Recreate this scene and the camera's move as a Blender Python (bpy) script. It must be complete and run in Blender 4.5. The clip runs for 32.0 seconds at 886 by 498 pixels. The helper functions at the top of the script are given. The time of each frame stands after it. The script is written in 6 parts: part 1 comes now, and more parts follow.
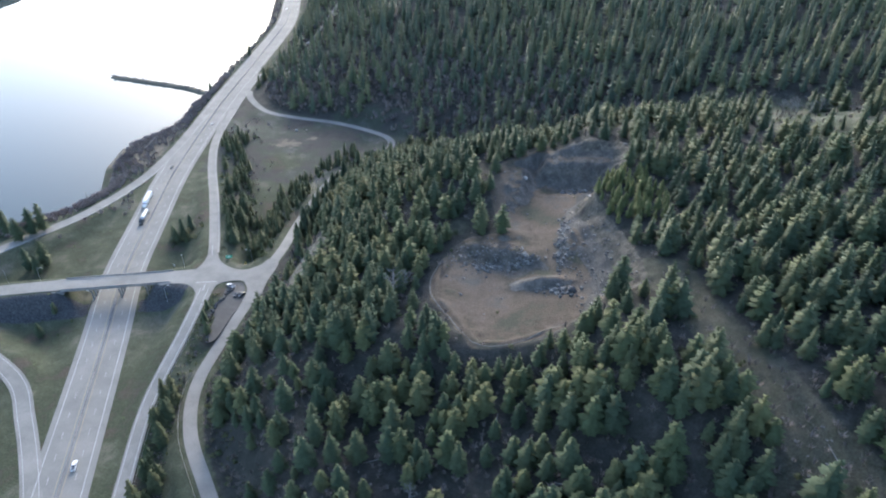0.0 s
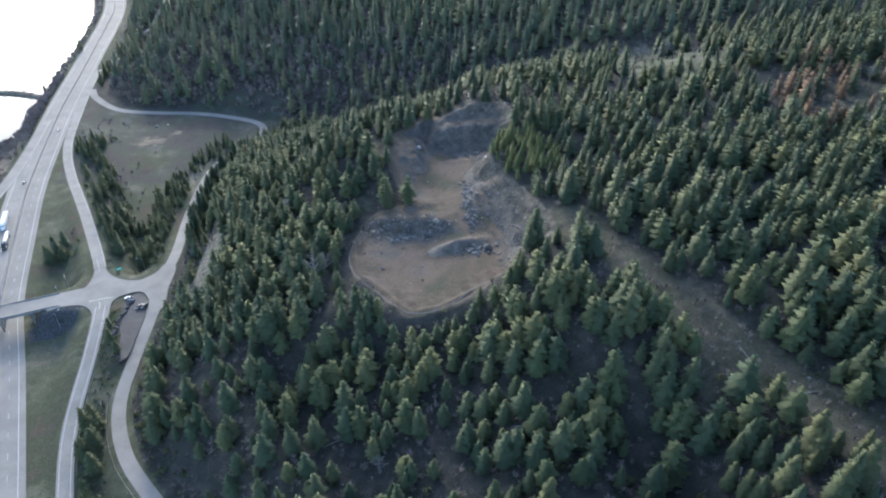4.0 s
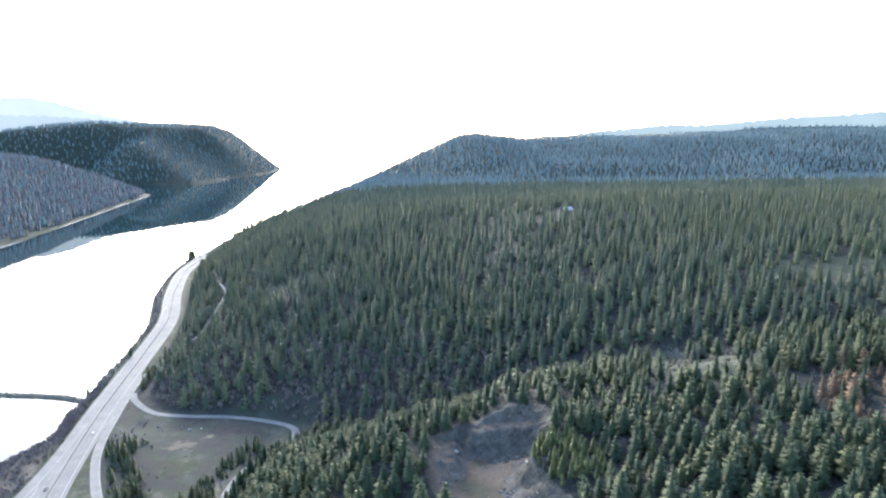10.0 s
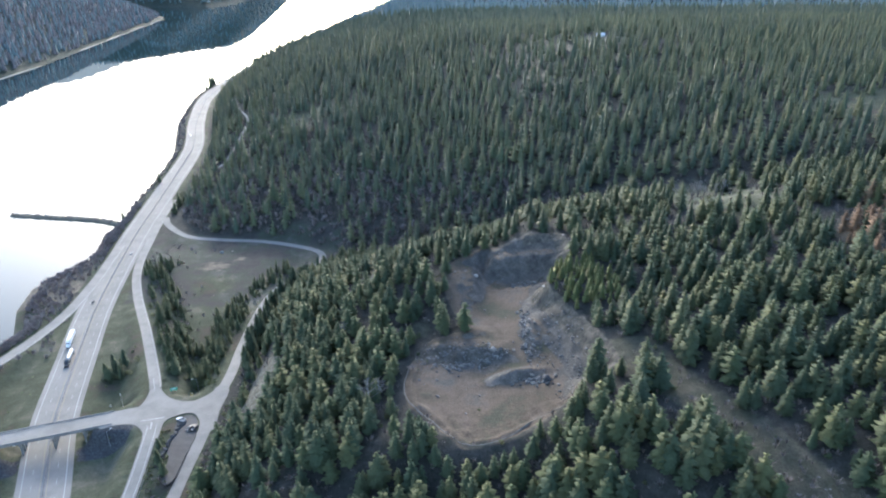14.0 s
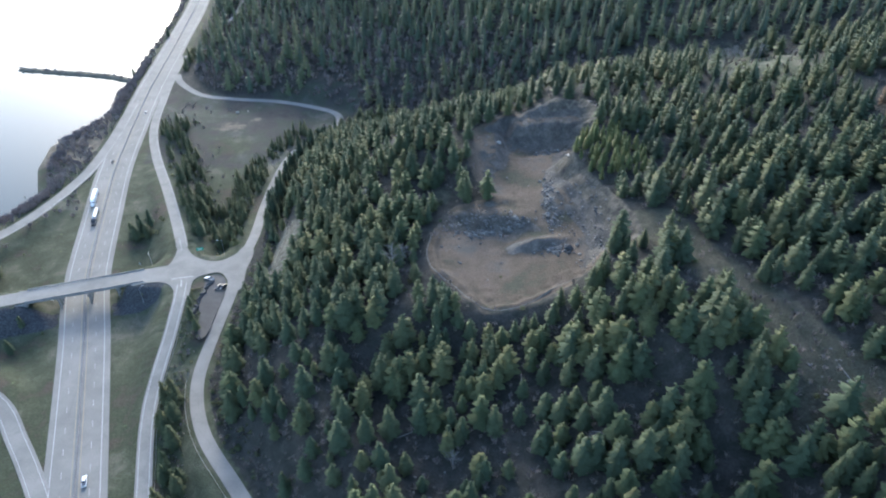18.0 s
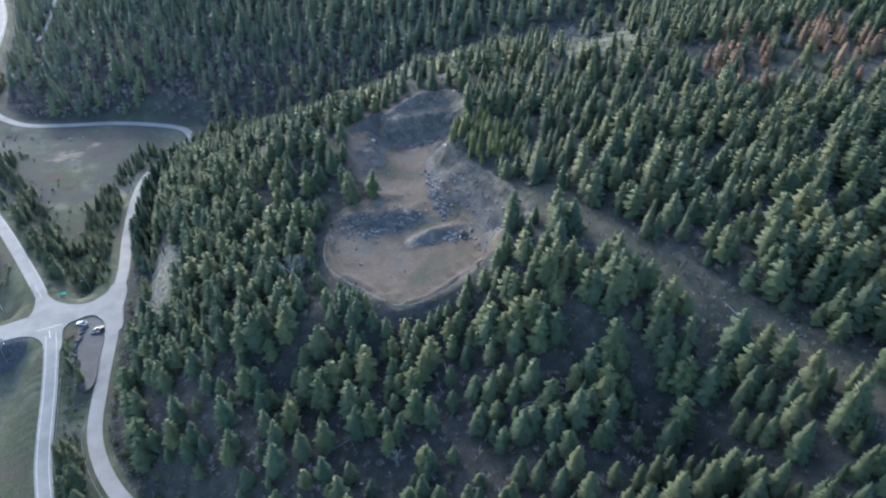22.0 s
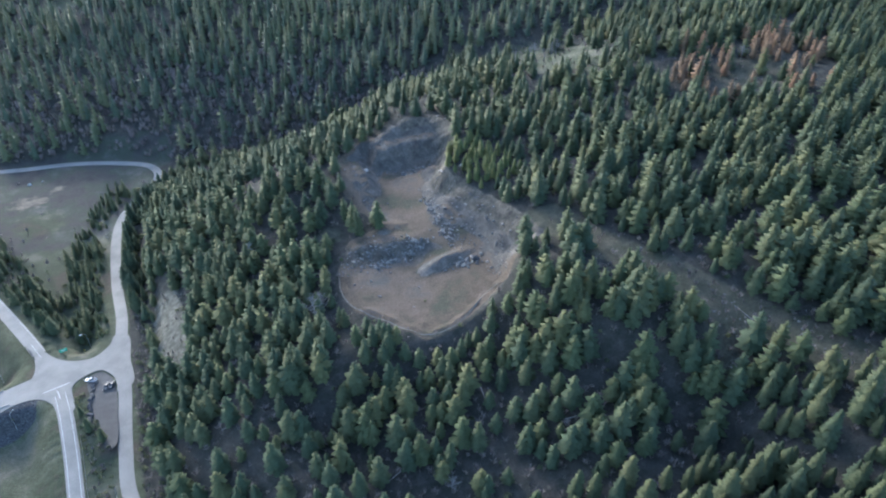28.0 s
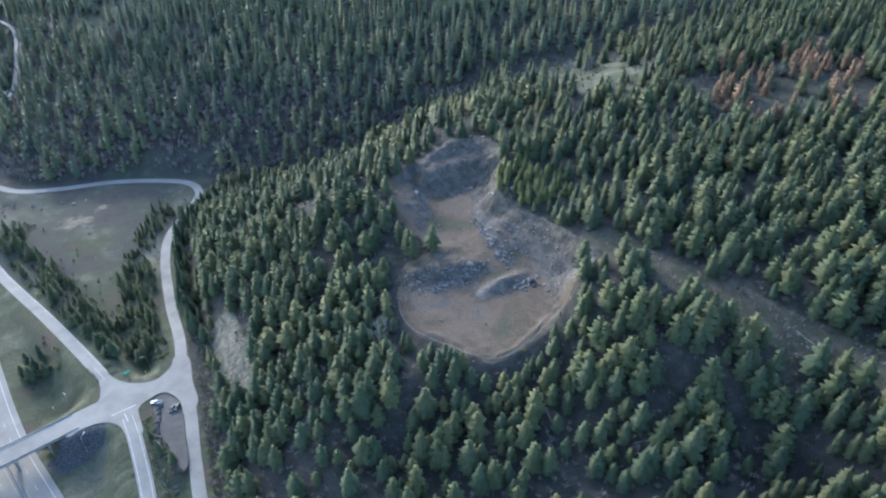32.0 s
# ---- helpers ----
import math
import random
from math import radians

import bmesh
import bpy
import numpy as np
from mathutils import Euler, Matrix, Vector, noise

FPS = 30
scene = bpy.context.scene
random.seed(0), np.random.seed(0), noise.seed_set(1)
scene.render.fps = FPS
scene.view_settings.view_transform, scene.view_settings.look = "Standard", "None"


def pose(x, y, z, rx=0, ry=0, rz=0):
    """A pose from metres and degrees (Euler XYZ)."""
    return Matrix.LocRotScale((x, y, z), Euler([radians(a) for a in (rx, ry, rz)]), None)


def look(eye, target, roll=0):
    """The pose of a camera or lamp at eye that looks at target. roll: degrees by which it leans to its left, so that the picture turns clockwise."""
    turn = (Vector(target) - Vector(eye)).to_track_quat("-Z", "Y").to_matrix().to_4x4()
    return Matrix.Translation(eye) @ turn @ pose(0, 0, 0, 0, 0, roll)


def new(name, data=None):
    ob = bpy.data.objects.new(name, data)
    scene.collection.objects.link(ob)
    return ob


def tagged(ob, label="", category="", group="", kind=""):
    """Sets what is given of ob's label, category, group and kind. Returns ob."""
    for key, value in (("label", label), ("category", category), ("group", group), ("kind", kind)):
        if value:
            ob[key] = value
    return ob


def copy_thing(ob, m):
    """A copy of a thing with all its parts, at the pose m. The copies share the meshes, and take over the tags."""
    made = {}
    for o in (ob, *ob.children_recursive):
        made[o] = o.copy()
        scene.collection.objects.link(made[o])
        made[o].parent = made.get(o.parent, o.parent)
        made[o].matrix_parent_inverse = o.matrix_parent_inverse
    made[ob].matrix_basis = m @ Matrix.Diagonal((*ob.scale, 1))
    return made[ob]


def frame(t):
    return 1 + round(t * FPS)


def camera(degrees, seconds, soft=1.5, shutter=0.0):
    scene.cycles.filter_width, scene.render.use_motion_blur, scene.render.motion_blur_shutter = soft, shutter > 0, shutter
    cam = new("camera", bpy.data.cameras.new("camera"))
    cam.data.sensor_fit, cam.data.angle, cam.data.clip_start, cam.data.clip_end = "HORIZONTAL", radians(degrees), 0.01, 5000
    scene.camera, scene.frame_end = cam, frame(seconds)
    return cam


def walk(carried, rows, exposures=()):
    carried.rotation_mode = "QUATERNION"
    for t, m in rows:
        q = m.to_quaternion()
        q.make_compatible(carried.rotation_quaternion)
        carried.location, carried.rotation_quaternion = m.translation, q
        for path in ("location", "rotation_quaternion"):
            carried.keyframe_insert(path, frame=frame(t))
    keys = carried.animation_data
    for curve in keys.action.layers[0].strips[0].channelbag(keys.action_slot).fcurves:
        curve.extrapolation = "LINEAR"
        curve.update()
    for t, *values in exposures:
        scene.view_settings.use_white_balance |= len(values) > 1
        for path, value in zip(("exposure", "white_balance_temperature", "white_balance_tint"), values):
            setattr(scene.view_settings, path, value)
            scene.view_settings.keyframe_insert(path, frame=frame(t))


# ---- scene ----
# ---- camera path ----
PATH = [
    (0.0, look((27.96, 8.11, 238.35), (10.31, 90.01, 183.75), 0.74)),
    (0.5, look((25.13, 6.92, 239.27), (13.23, 89.86, 184.68), 0.85)),
    (1.0, look((22.23, 5.72, 240.18), (17.50, 89.34, 185.54), 0.92)),
    (1.5, look((19.24, 4.51, 241.05), (20.47, 88.17, 186.29), 0.92)),
    (2.0, look((16.18, 3.39, 241.81), (21.00, 86.84, 186.92), 0.98)),
    (2.5, look((13.07, 2.41, 242.37), (17.58, 85.72, 187.24), 0.89)),
    (3.0, look((10.05, 1.53, 242.70), (13.96, 84.12, 186.45), 0.70)),
    (3.5, look((7.19, 0.73, 242.90), (10.48, 81.93, 184.63), 0.51)),
    (5.5, look((1.34, -0.88, 241.32), (3.45, 84.29, 188.95), -0.36)),
    (6.0, look((1.05, -0.84, 241.14), (2.96, 86.81, 193.03), -0.37)),
    (6.5, look((0.83, -0.73, 241.01), (2.42, 89.07, 197.04), -0.47)),
    (7.0, look((0.65, -0.59, 240.95), (1.88, 91.33, 201.60), -0.57)),
    (7.5, look((0.47, -0.45, 240.97), (1.43, 93.08, 205.60), -0.62)),
    (8.0, look((0.29, -0.33, 241.06), (0.95, 94.64, 209.76), -0.64)),
    (8.5, look((0.14, -0.16, 241.17), (0.47, 96.10, 214.09), -0.67)),
    (9.0, look((0.01, 0.01, 241.23), (0.01, 97.24, 217.85), -0.70)),
    (9.5, look((-0.11, 0.20, 241.16), (-0.45, 98.17, 221.09), -0.71)),
    (10.0, look((-0.33, 0.38, 240.94), (-1.01, 98.93, 224.00), -0.74)),
    (10.5, look((-0.60, 0.53, 240.66), (-1.63, 99.28, 224.95), -0.76)),
    (11.0, look((-0.80, 0.62, 240.39), (-2.19, 99.37, 224.71), -0.75)),
    (11.5, look((-0.94, 0.63, 240.12), (-2.68, 99.38, 224.45), -0.74)),
    (12.0, look((-1.00, 0.53, 239.78), (-3.14, 99.28, 224.17), -0.72)),
    (12.5, look((-0.90, 0.28, 239.28), (-3.47, 98.87, 222.79), -0.65)),
    (13.0, look((-0.62, -0.03, 238.74), (-3.70, 97.48, 216.77), -0.61)),
    (13.5, look((-0.18, -0.13, 238.46), (-3.91, 94.49, 206.31), -0.58)),
    (14.0, look((0.39, 0.09, 238.54), (-3.87, 91.36, 197.90), -0.61)),
    (14.5, look((0.99, 0.53, 238.87), (-3.75, 87.60, 189.92), -0.76)),
    (15.0, look((1.37, 1.20, 239.35), (-3.71, 83.56, 182.86), -0.84)),
    (15.5, look((1.51, 1.97, 239.86), (-3.56, 83.33, 181.93), -0.68)),
    (17.5, look((-3.52, 2.23, 240.27), (-8.83, 83.21, 181.85), -0.18)),
    (18.0, look((-5.40, 2.01, 240.42), (-10.84, 82.96, 181.96), -0.14)),
    (18.5, look((-7.36, 1.77, 240.56), (-11.92, 82.77, 182.08), 0.03)),
    (19.0, look((-9.55, 1.56, 240.64), (-8.40, 82.68, 182.16), 0.24)),
    (19.5, look((-12.02, 1.41, 240.69), (-4.37, 82.11, 182.13), 0.41)),
    (20.0, look((-14.68, 1.36, 240.76), (-4.12, 81.67, 182.12), 0.52)),
    (20.5, look((-17.47, 1.38, 240.88), (-5.45, 81.42, 182.16), 0.54)),
    (21.0, look((-20.36, 1.50, 241.06), (-6.53, 81.19, 182.26), 0.56)),
    (21.5, look((-23.33, 1.67, 241.37), (-7.88, 81.03, 182.51), 0.62)),
    (22.0, look((-26.37, 2.01, 241.78), (-9.85, 81.12, 182.89), 0.60)),
    (22.5, look((-29.44, 2.47, 242.38), (-12.30, 81.46, 183.50), 0.58)),
    (23.0, look((-32.55, 2.97, 243.18), (-14.85, 81.80, 184.25), 0.57)),
    (23.5, look((-35.76, 3.49, 244.13), (-18.14, 82.34, 185.21), 0.50)),
    (24.0, look((-39.02, 4.01, 245.24), (-21.67, 82.98, 186.40), 0.49)),
    (24.5, look((-42.28, 4.53, 246.50), (-25.22, 83.63, 187.74), 0.47)),
    (25.0, look((-45.51, 5.09, 247.85), (-28.75, 84.33, 189.19), 0.42)),
    (25.5, look((-48.69, 5.72, 249.24), (-31.65, 84.96, 190.66), 0.39)),
    (27.5, look((-59.87, 9.33, 255.42), (-37.16, 87.10, 196.80), 0.13)),
    (28.0, look((-62.54, 10.25, 257.00), (-36.21, 86.82, 198.31), 0.14)),
    (28.5, look((-65.30, 11.18, 258.60), (-35.80, 86.49, 199.80), 0.11)),
    (29.0, look((-68.15, 12.20, 260.20), (-38.18, 87.29, 201.36), 0.02)),
    (29.5, look((-71.07, 13.36, 261.78), (-41.04, 88.42, 202.91), -0.06)),
    (30.0, look((-74.05, 14.59, 263.36), (-44.30, 89.77, 204.51), -0.11)),
    (30.5, look((-77.07, 15.86, 265.01), (-47.68, 91.18, 206.16), -0.16)),
    (31.0, look((-80.17, 17.19, 266.76), (-51.12, 92.65, 207.92), -0.17)),
    (31.5, look((-83.43, 18.55, 268.62), (-54.68, 94.16, 209.82), -0.23)),
    (32.0, look((-86.89, 19.91, 270.58), (-60.95, 96.55, 211.81), -0.41)),
]
# ---- end of path ----
EXPOSURES = [(0.0, 2.1, 5750, 9), (7.0, 2.18, 5650, 8), (9.0, 2.45, 5700, 9), (13.0, 2.45, 5700, 9), (14.5, 2.18, 5700, 8), (18.0, 2.15, 5600, 7), (22.0, 2.3, 5420, 8), (32.0, 2.32, 5400, 8)]
cam = camera(67.07, 32.0, 2.1)
walk(cam, PATH, EXPOSURES)

# ---- world and sun ----
SUN_AZ, SUN_EL = -14.0, 21.0          # degrees from +y towards +x, and above the horizon
world = bpy.data.worlds.new("sky")
scene.world = world
world.use_nodes = True
wn, wl = world.node_tree.nodes, world.node_tree.links
sky = wn.new("ShaderNodeTexSky")
sky.sky_type = "NISHITA"
sky.sun_disc = False
sky.sun_elevation, sky.sun_rotation = radians(SUN_EL), radians(SUN_AZ)
sky.air_density, sky.dust_density = 1.0, 2.0
wl.new(sky.outputs["Color"], wn["Background"].inputs["Color"])
wn["Background"].inputs["Strength"].default_value = 0.15
sun_data = bpy.data.lights.new("sun", "SUN")
sun_data.energy, sun_data.angle, sun_data.color = 1.05, radians(12.0), (1.0, 0.92, 0.80)
sun = new("sun", sun_data)
az, el = radians(SUN_AZ), radians(SUN_EL)
sun_dir = Vector((math.sin(az) * math.cos(el), math.cos(az) * math.cos(el), math.sin(el)))
sun.matrix_world = look(sun_dir * 3000, (0, 0, 0))


# ---- materials ----
def material(name, rough=0.9, metal=0.0):
    m = bpy.data.materials.new(name)
    m.use_nodes = True
    b = m.node_tree.nodes["Principled BSDF"]
    b.inputs["Roughness"].default_value, b.inputs["Metallic"].default_value = rough, metal
    return m, m.node_tree.nodes, m.node_tree.links, b


def noise_node(nodes, links, scale, detail=4.0, rough=0.6, world_space=True):
    tex = nodes.new("ShaderNodeTexNoise")
    tex.inputs["Scale"].default_value, tex.inputs["Detail"].default_value, tex.inputs["Roughness"].default_value = scale, detail, rough
    if world_space:
        geo = nodes.new("ShaderNodeNewGeometry")
        links.new(geo.outputs["Position"], tex.inputs["Vector"])
    return tex


def ramp(nodes, links, source, stops):
    r = nodes.new("ShaderNodeValToRGB")
    while len(r.color_ramp.elements) < len(stops):
        r.color_ramp.elements.new(0.5)
    for e, (p, c) in zip(r.color_ramp.elements, stops):
        e.position, e.color = p, (*c, 1.0)
    links.new(source, r.inputs["Fac"])
    return r


def mix_color(nodes, links, fac, a, b, blend="MIX"):
    n = nodes.new("ShaderNodeMix")
    n.data_type, n.blend_type = "RGBA", blend
    for socket, v in ((n.inputs[0], fac), (n.inputs[6], a), (n.inputs[7], b)):
        if isinstance(v, (int, float)):
            socket.default_value = v
        elif isinstance(v, tuple):
            socket.default_value = (*v, 1.0)
        else:
            links.new(v, socket)
    return n.outputs[2]


def mottled(name, colours, scale, fine=None, rough=0.9, bump=0.0, metal=0.0, fine_mix=0.35):
    """A surface with broad stains of two to four colours and a fine grain over them."""
    m, n, l, b = material(name, rough, metal)
    big = noise_node(n, l, scale, 5.0)
    stops = [(0.30 + 0.42 * i / (len(colours) - 1), c) for i, c in enumerate(colours)]
    col = ramp(n, l, big.outputs["Fac"], stops).outputs["Color"]
    if fine:
        small = noise_node(n, l, fine, 3.0)
        grey = ramp(n, l, small.outputs["Fac"], [(0.3, (0.45, 0.45, 0.45)), (0.7, (1.5, 1.5, 1.5))])
        col = mix_color(n, l, fine_mix, col, grey.outputs["Color"], "MULTIPLY")
        if bump:
            bp = n.new("ShaderNodeBump")
            bp.inputs["Strength"].default_value, bp.inputs["Distance"].default_value = bump, 0.5 / fine
            l.new(small.outputs["Fac"], bp.inputs["Height"])
            l.new(bp.outputs["Normal"], b.inputs["Normal"])
    l.new(col, b.inputs["Base Color"])
    return m


def foliage(name, dark, light, island=True):
    """Needles: a colour for each tree, and lighter tips from the fine noise."""
    m, n, l, b = material(name, 0.75)
    if island:
        tone = n.new("ShaderNodeAttribute")
        tone.attribute_name = "tone"
        rnd = tone.outputs["Fac"]
    else:
        rnd = n.new("ShaderNodeObjectInfo").outputs["Random"]
    stand = noise_node(n, l, 0.02, 2.0)
    add = n.new("ShaderNodeMath")
    add.operation = "MULTIPLY_ADD"
    l.new(rnd, add.inputs[0])
    add.inputs[1].default_value = 0.5
    l.new(stand.outputs["Fac"], add.inputs[2])
    middle = tuple(0.5 * (p + q) * k for p, q, k in zip(dark, light, (0.86, 1.0, 1.06)))
    col = ramp(n, l, add.outputs[0], [(0.35, dark), (0.62, middle), (0.98, light)])
    small = noise_node(n, l, 0.7, 3.0)
    grey = ramp(n, l, small.outputs["Fac"], [(0.3, (0.66, 0.66, 0.66)), (0.7, (1.3, 1.3, 1.3))])
    out = mix_color(n, l, 0.6, col.outputs["Color"], grey.outputs["Color"], "MULTIPLY")
    l.new(out, b.inputs["Base Color"])
    b.inputs["Specular IOR Level"].default_value = 0.2
    return m


# ---- landform ----
def table(v, pairs):
    xs, ys = zip(*pairs)
    return np.interp(v, xs, ys)


def ease(v):
    v = np.clip(v, 0.0, 1.0)
    return v * v * (3 - 2 * v)


SHORE = [(-600, -560), (150, -480), (250, -385), (346, -320), (378, -311), (416, -333), (452, -343), (494, -330), (511, -324),
         (552, -339), (583, -338), (654, -354), (703, -358), (837, -388), (1000, -452), (1187, -497), (1297, -512), (1426, -506),
         (1728, -535), (2267, -515), (2802, -445), (3300, -430), (3744, -450), (4027, -390), (4900, 250)]
FAR_SHORE = [(-600, -900), (1000, -960), (1540, -1020), (2732, -1241), (2861, -1282), (3000, -1420), (3220, -1640), (3435, -1625), (3452, -1470),
             (3510, -1320), (3800, -1272), (4009, -1270), (4180, -1220), (4500, -1190), (4990, -1230), (5200, -1250)]
ROAD_EDGE = [(-300, -30), (100, -55), (150, -84), (178, -108), (203, -120), (300, -128), (387, -133), (437, -133), (500, -112), (540, -90)]
HIGHWAY_X = [(-300, 30), (0, -92), (151, -162), (228, -198), (280, -223), (341, -245), (406, -267), (474, -285), (548, -303), (633, -320),
             (677, -329), (832, -362), (991, -418), (1166, -467), (1339, -481), (1600, -488), (2400, -480)]
VALLEY_Y = [(-400, 500), (-120, 505), (0, 482), (100, 486), (160, 478), (300, 470), (900, 520)]
VALLEY_Z = [(-400, 3), (-250, 3), (-120, 6), (-60, 12), (0, 30), (60, 52), (110, 70), (160, 78), (260, 100), (400, 116), (900, 125)]
KNOLL = [(-50, 12), (0, 15), (14, 28), (40, 44), (80, 57), (110, 62), (148, 70), (166, 83), (200, 87), (250, 94), (380, 112), (600, 126), (900, 130)]


def waves(x, y, size, seed):
    a = np.zeros_like(x)
    r = np.random.RandomState(seed)
    for k in range(7):
        th, s, ph = r.uniform(0, 6.28), size * r.uniform(0.6, 1.6), r.uniform(0, 6.28)
        a = a + np.sin((x * np.cos(th) + y * np.sin(th)) * 6.28 / s + ph)
    return a / 7


def natural(x, y):
    """Height of the land before roads and quarry are cut into it."""
    xs, fs = table(y, SHORE), table(y, FAR_SHORE)
    vy, vz = table(x, VALLEY_Y), table(x, VALLEY_Z)
    dk = x - table(y, ROAD_EDGE)
    knoll = table(dk, KNOLL) - 14 * np.exp(-((x - 85) ** 2 + (y - 130) ** 2) / 900.0) + 13 * np.exp(-((x + 10) / 60.0) ** 2 - ((y - 345) / 45.0) ** 2)
    knoll = knoll - 11 * ease((214 - y) / 26.0) * ease((48 - x) / 30.0) * ease((dk - 30) / 40.0)
    knoll = vz + (knoll - vz) * ease((vy - y) / table(x, [(-130, 165), (-60, 135), (30, 105)]))
    dv = np.maximum(y - vy, 0)
    dt = np.maximum(x - table(y, HIGHWAY_X) - 22, 0)
    crest = table(y, [(0, 139), (1000, 139), (1250, 118), (1700, 84), (2300, 64), (2900, 62), (5000, 14)]) + 5 * waves(x, y, 420, 3)
    s, t = 1 - np.exp(-dv / 210.0), 1 - np.exp(-dt / 150.0)
    back = vz * (1 - s) + (7 + (crest - 7) * t) * s
    z = np.where(y < vy, knoll, back)
    flat = 6 + 2 * np.sin(x * 0.02) * np.sin(y * 0.017)
    z = np.where(dk < -6, flat + (z - flat) * ease((y - vy + 8) / 42.0), z)
    start = table(x, [(-420, 3000), (-250, 2780), (-60, 2350), (150, 1980), (300, 1850)])
    ridge = (table(x, [(-560, 0), (-480, 30), (-400, 76), (-290, 120), (-151, 166), (-24, 212), (60, 228), (150, 233), (280, 220), (430, 207), (800, 212), (1251, 214), (2117, 230), (3000, 238)]) + 5 * np.sin(x / 97.0)) * ease((y - start) / (3550 - start))
    ridge = ridge + (38 * waves(x, y, 620, 5) * ease((2950 - y) / 500.0) + 8 * waves(x, y, 400, 6)) * ease((y - start) / 600.0) * ease((x + 420) / 300.0)
    ridge = np.maximum(ridge, table(x, [(1200, 0), (1913, 246), (2300, 262), (2514, 282), (4200, 270)]) * ease((y - 3500) / 800.0))
    z = np.maximum(z, ridge)
    z = np.minimum(z, np.maximum((x - xs) * 0.45, -8))
    d = fs - x
    west = 203 * (1 - np.exp(-np.maximum(d, 0) / 230.0)) * ease((3080 - y) / 560.0)
    west = west * (1 + 0.07 * waves(x, y, 420, 8))
    west = np.maximum(west, 268 * np.exp(-((x + 1645) ** 2 + (y - 3900) ** 2) / 115000.0))
    crest_w = table(x, [(-3400, 262), (-2533, 258), (-2375, 295), (-2060, 326), (-1521, 296), (-1280, 272), (-1150, 240)]) * (1 + 0.05 * waves(x, y, 600, 10))
    west = np.maximum(west, crest_w * ease((y - table(x, [(-2600, 3050), (-2000, 3450), (-1500, 3950), (-1100, 4100)])) / 480.0)) + 3
    west = np.minimum(west, np.maximum(d * table(y, [(3900, 0.5), (4300, 0.8)]), -8))
    z = np.where(x < (xs + fs) / 2, west, z)
    return np.maximum(z + np.where(z > 9, 1.6 * waves(x, y, 60, 11) + 0.7 * waves(x, y, 21, 12), 0), -8)


# ---- roads: centre lines as (x, y, z) ----
def smooth_line(pts, step=4.0):
    """A Catmull-Rom line through the points, every step metres."""
    p = [np.array(q, float) for q in pts]
    p = [2 * p[0] - p[1]] + p + [2 * p[-1] - p[-2]]
    out = []
    for a, b, c, d in zip(p, p[1:], p[2:], p[3:]):
        n = max(2, int(np.linalg.norm(c - b) / step))
        for k in range(n):
            u = k / n
            out.append(0.5 * (2 * b + (c - a) * u + (2 * a - 5 * b + 4 * c - d) * u * u + (3 * b - a - 3 * c + d) * u ** 3))
    out.append(p[-2])
    return np.array(out)


HIGHWAY = smooth_line([(x, y, 8.0) for y, x in HIGHWAY_X[1:]])
OVERPASS = smooth_line([(-330, 225, 12), (-290, 237, 15), (-251, 251, 17), (-226, 260, 17.3), (-201, 270, 17.5), (-174, 281, 17.5), (-145, 290, 17), (-134, 300, 16.5)])
FRONTAGE = smooth_line([(-40, 95, 15), (-68, 122, 15), (-97, 153, 15), (-118, 177, 15), (-130, 203, 15), (-133, 232, 16.0), (-134, 264, 17.55), (-137, 297, 17.58),
                        (-138, 320, 16.8), (-143, 357, 14), (-146, 405, 12), (-143, 437, 10.5), (-130, 468, 9), (-122, 492, 8), (-130, 513, 7), (-157, 526, 7),
                        (-189, 534, 7), (-222, 536, 7), (-254, 543, 7), (-281, 566, 8), (-292, 585, 8.5)])
RAMP_SE = smooth_line([(-62, -20, 9), (-105, 80, 9), (-134, 152, 10), (-148, 192, 12), (-155, 234, 15.6), (-159, 256, 17.5), (-163, 272, 17.56)])
RAMP_NE = smooth_line([(-172, 290, 17.3), (-178, 308, 16), (-211, 368, 12.5), (-246, 428, 9.5), (-268, 476, 8.2), (-284, 535, 8), (-297, 590, 8), (-306, 636, 8)])
RAMP_SW = smooth_line([(-160, 130, 8), (-177, 150, 8), (-198, 172, 8.5), (-220, 192, 10), (-260, 208, 12), (-300, 222, 12.5), (-330, 226, 12)])
RAMP_NW = smooth_line([(-318, 228, 12.5), (-318, 262, 11), (-305, 300, 10), (-290, 340, 9), (-284, 395, 8.2), (-290, 450, 8), (-304, 520, 8)])
ROADS = [(HIGHWAY, 12.5), (RAMP_SW, 4.5), (RAMP_NW, 4.5), (RAMP_SE, 3.6), (RAMP_NE, 4.2), (FRONTAGE, 4.4), (OVERPASS, 5.2)]


def near_line(x, y, line):
    """Distance to the line and its height at the nearest place."""
    d, z = np.full(x.shape, 1e9), np.zeros(x.shape)
    lo, hi = line.min(0) - 60, line.max(0) + 60
    inside = np.nonzero((x > lo[0]) & (x < hi[0]) & (y > lo[1]) & (y < hi[1]))[0]
    for c in np.array_split(inside, max(1, len(inside) // 4000)):
        if len(c):
            q = (x[c, None] - line[None, :, 0]) ** 2 + (y[c, None] - line[None, :, 1]) ** 2
            k = q.argmin(1)
            d[c], z[c] = np.sqrt(q[np.arange(len(c)), k]), line[k, 2]
    return d, z


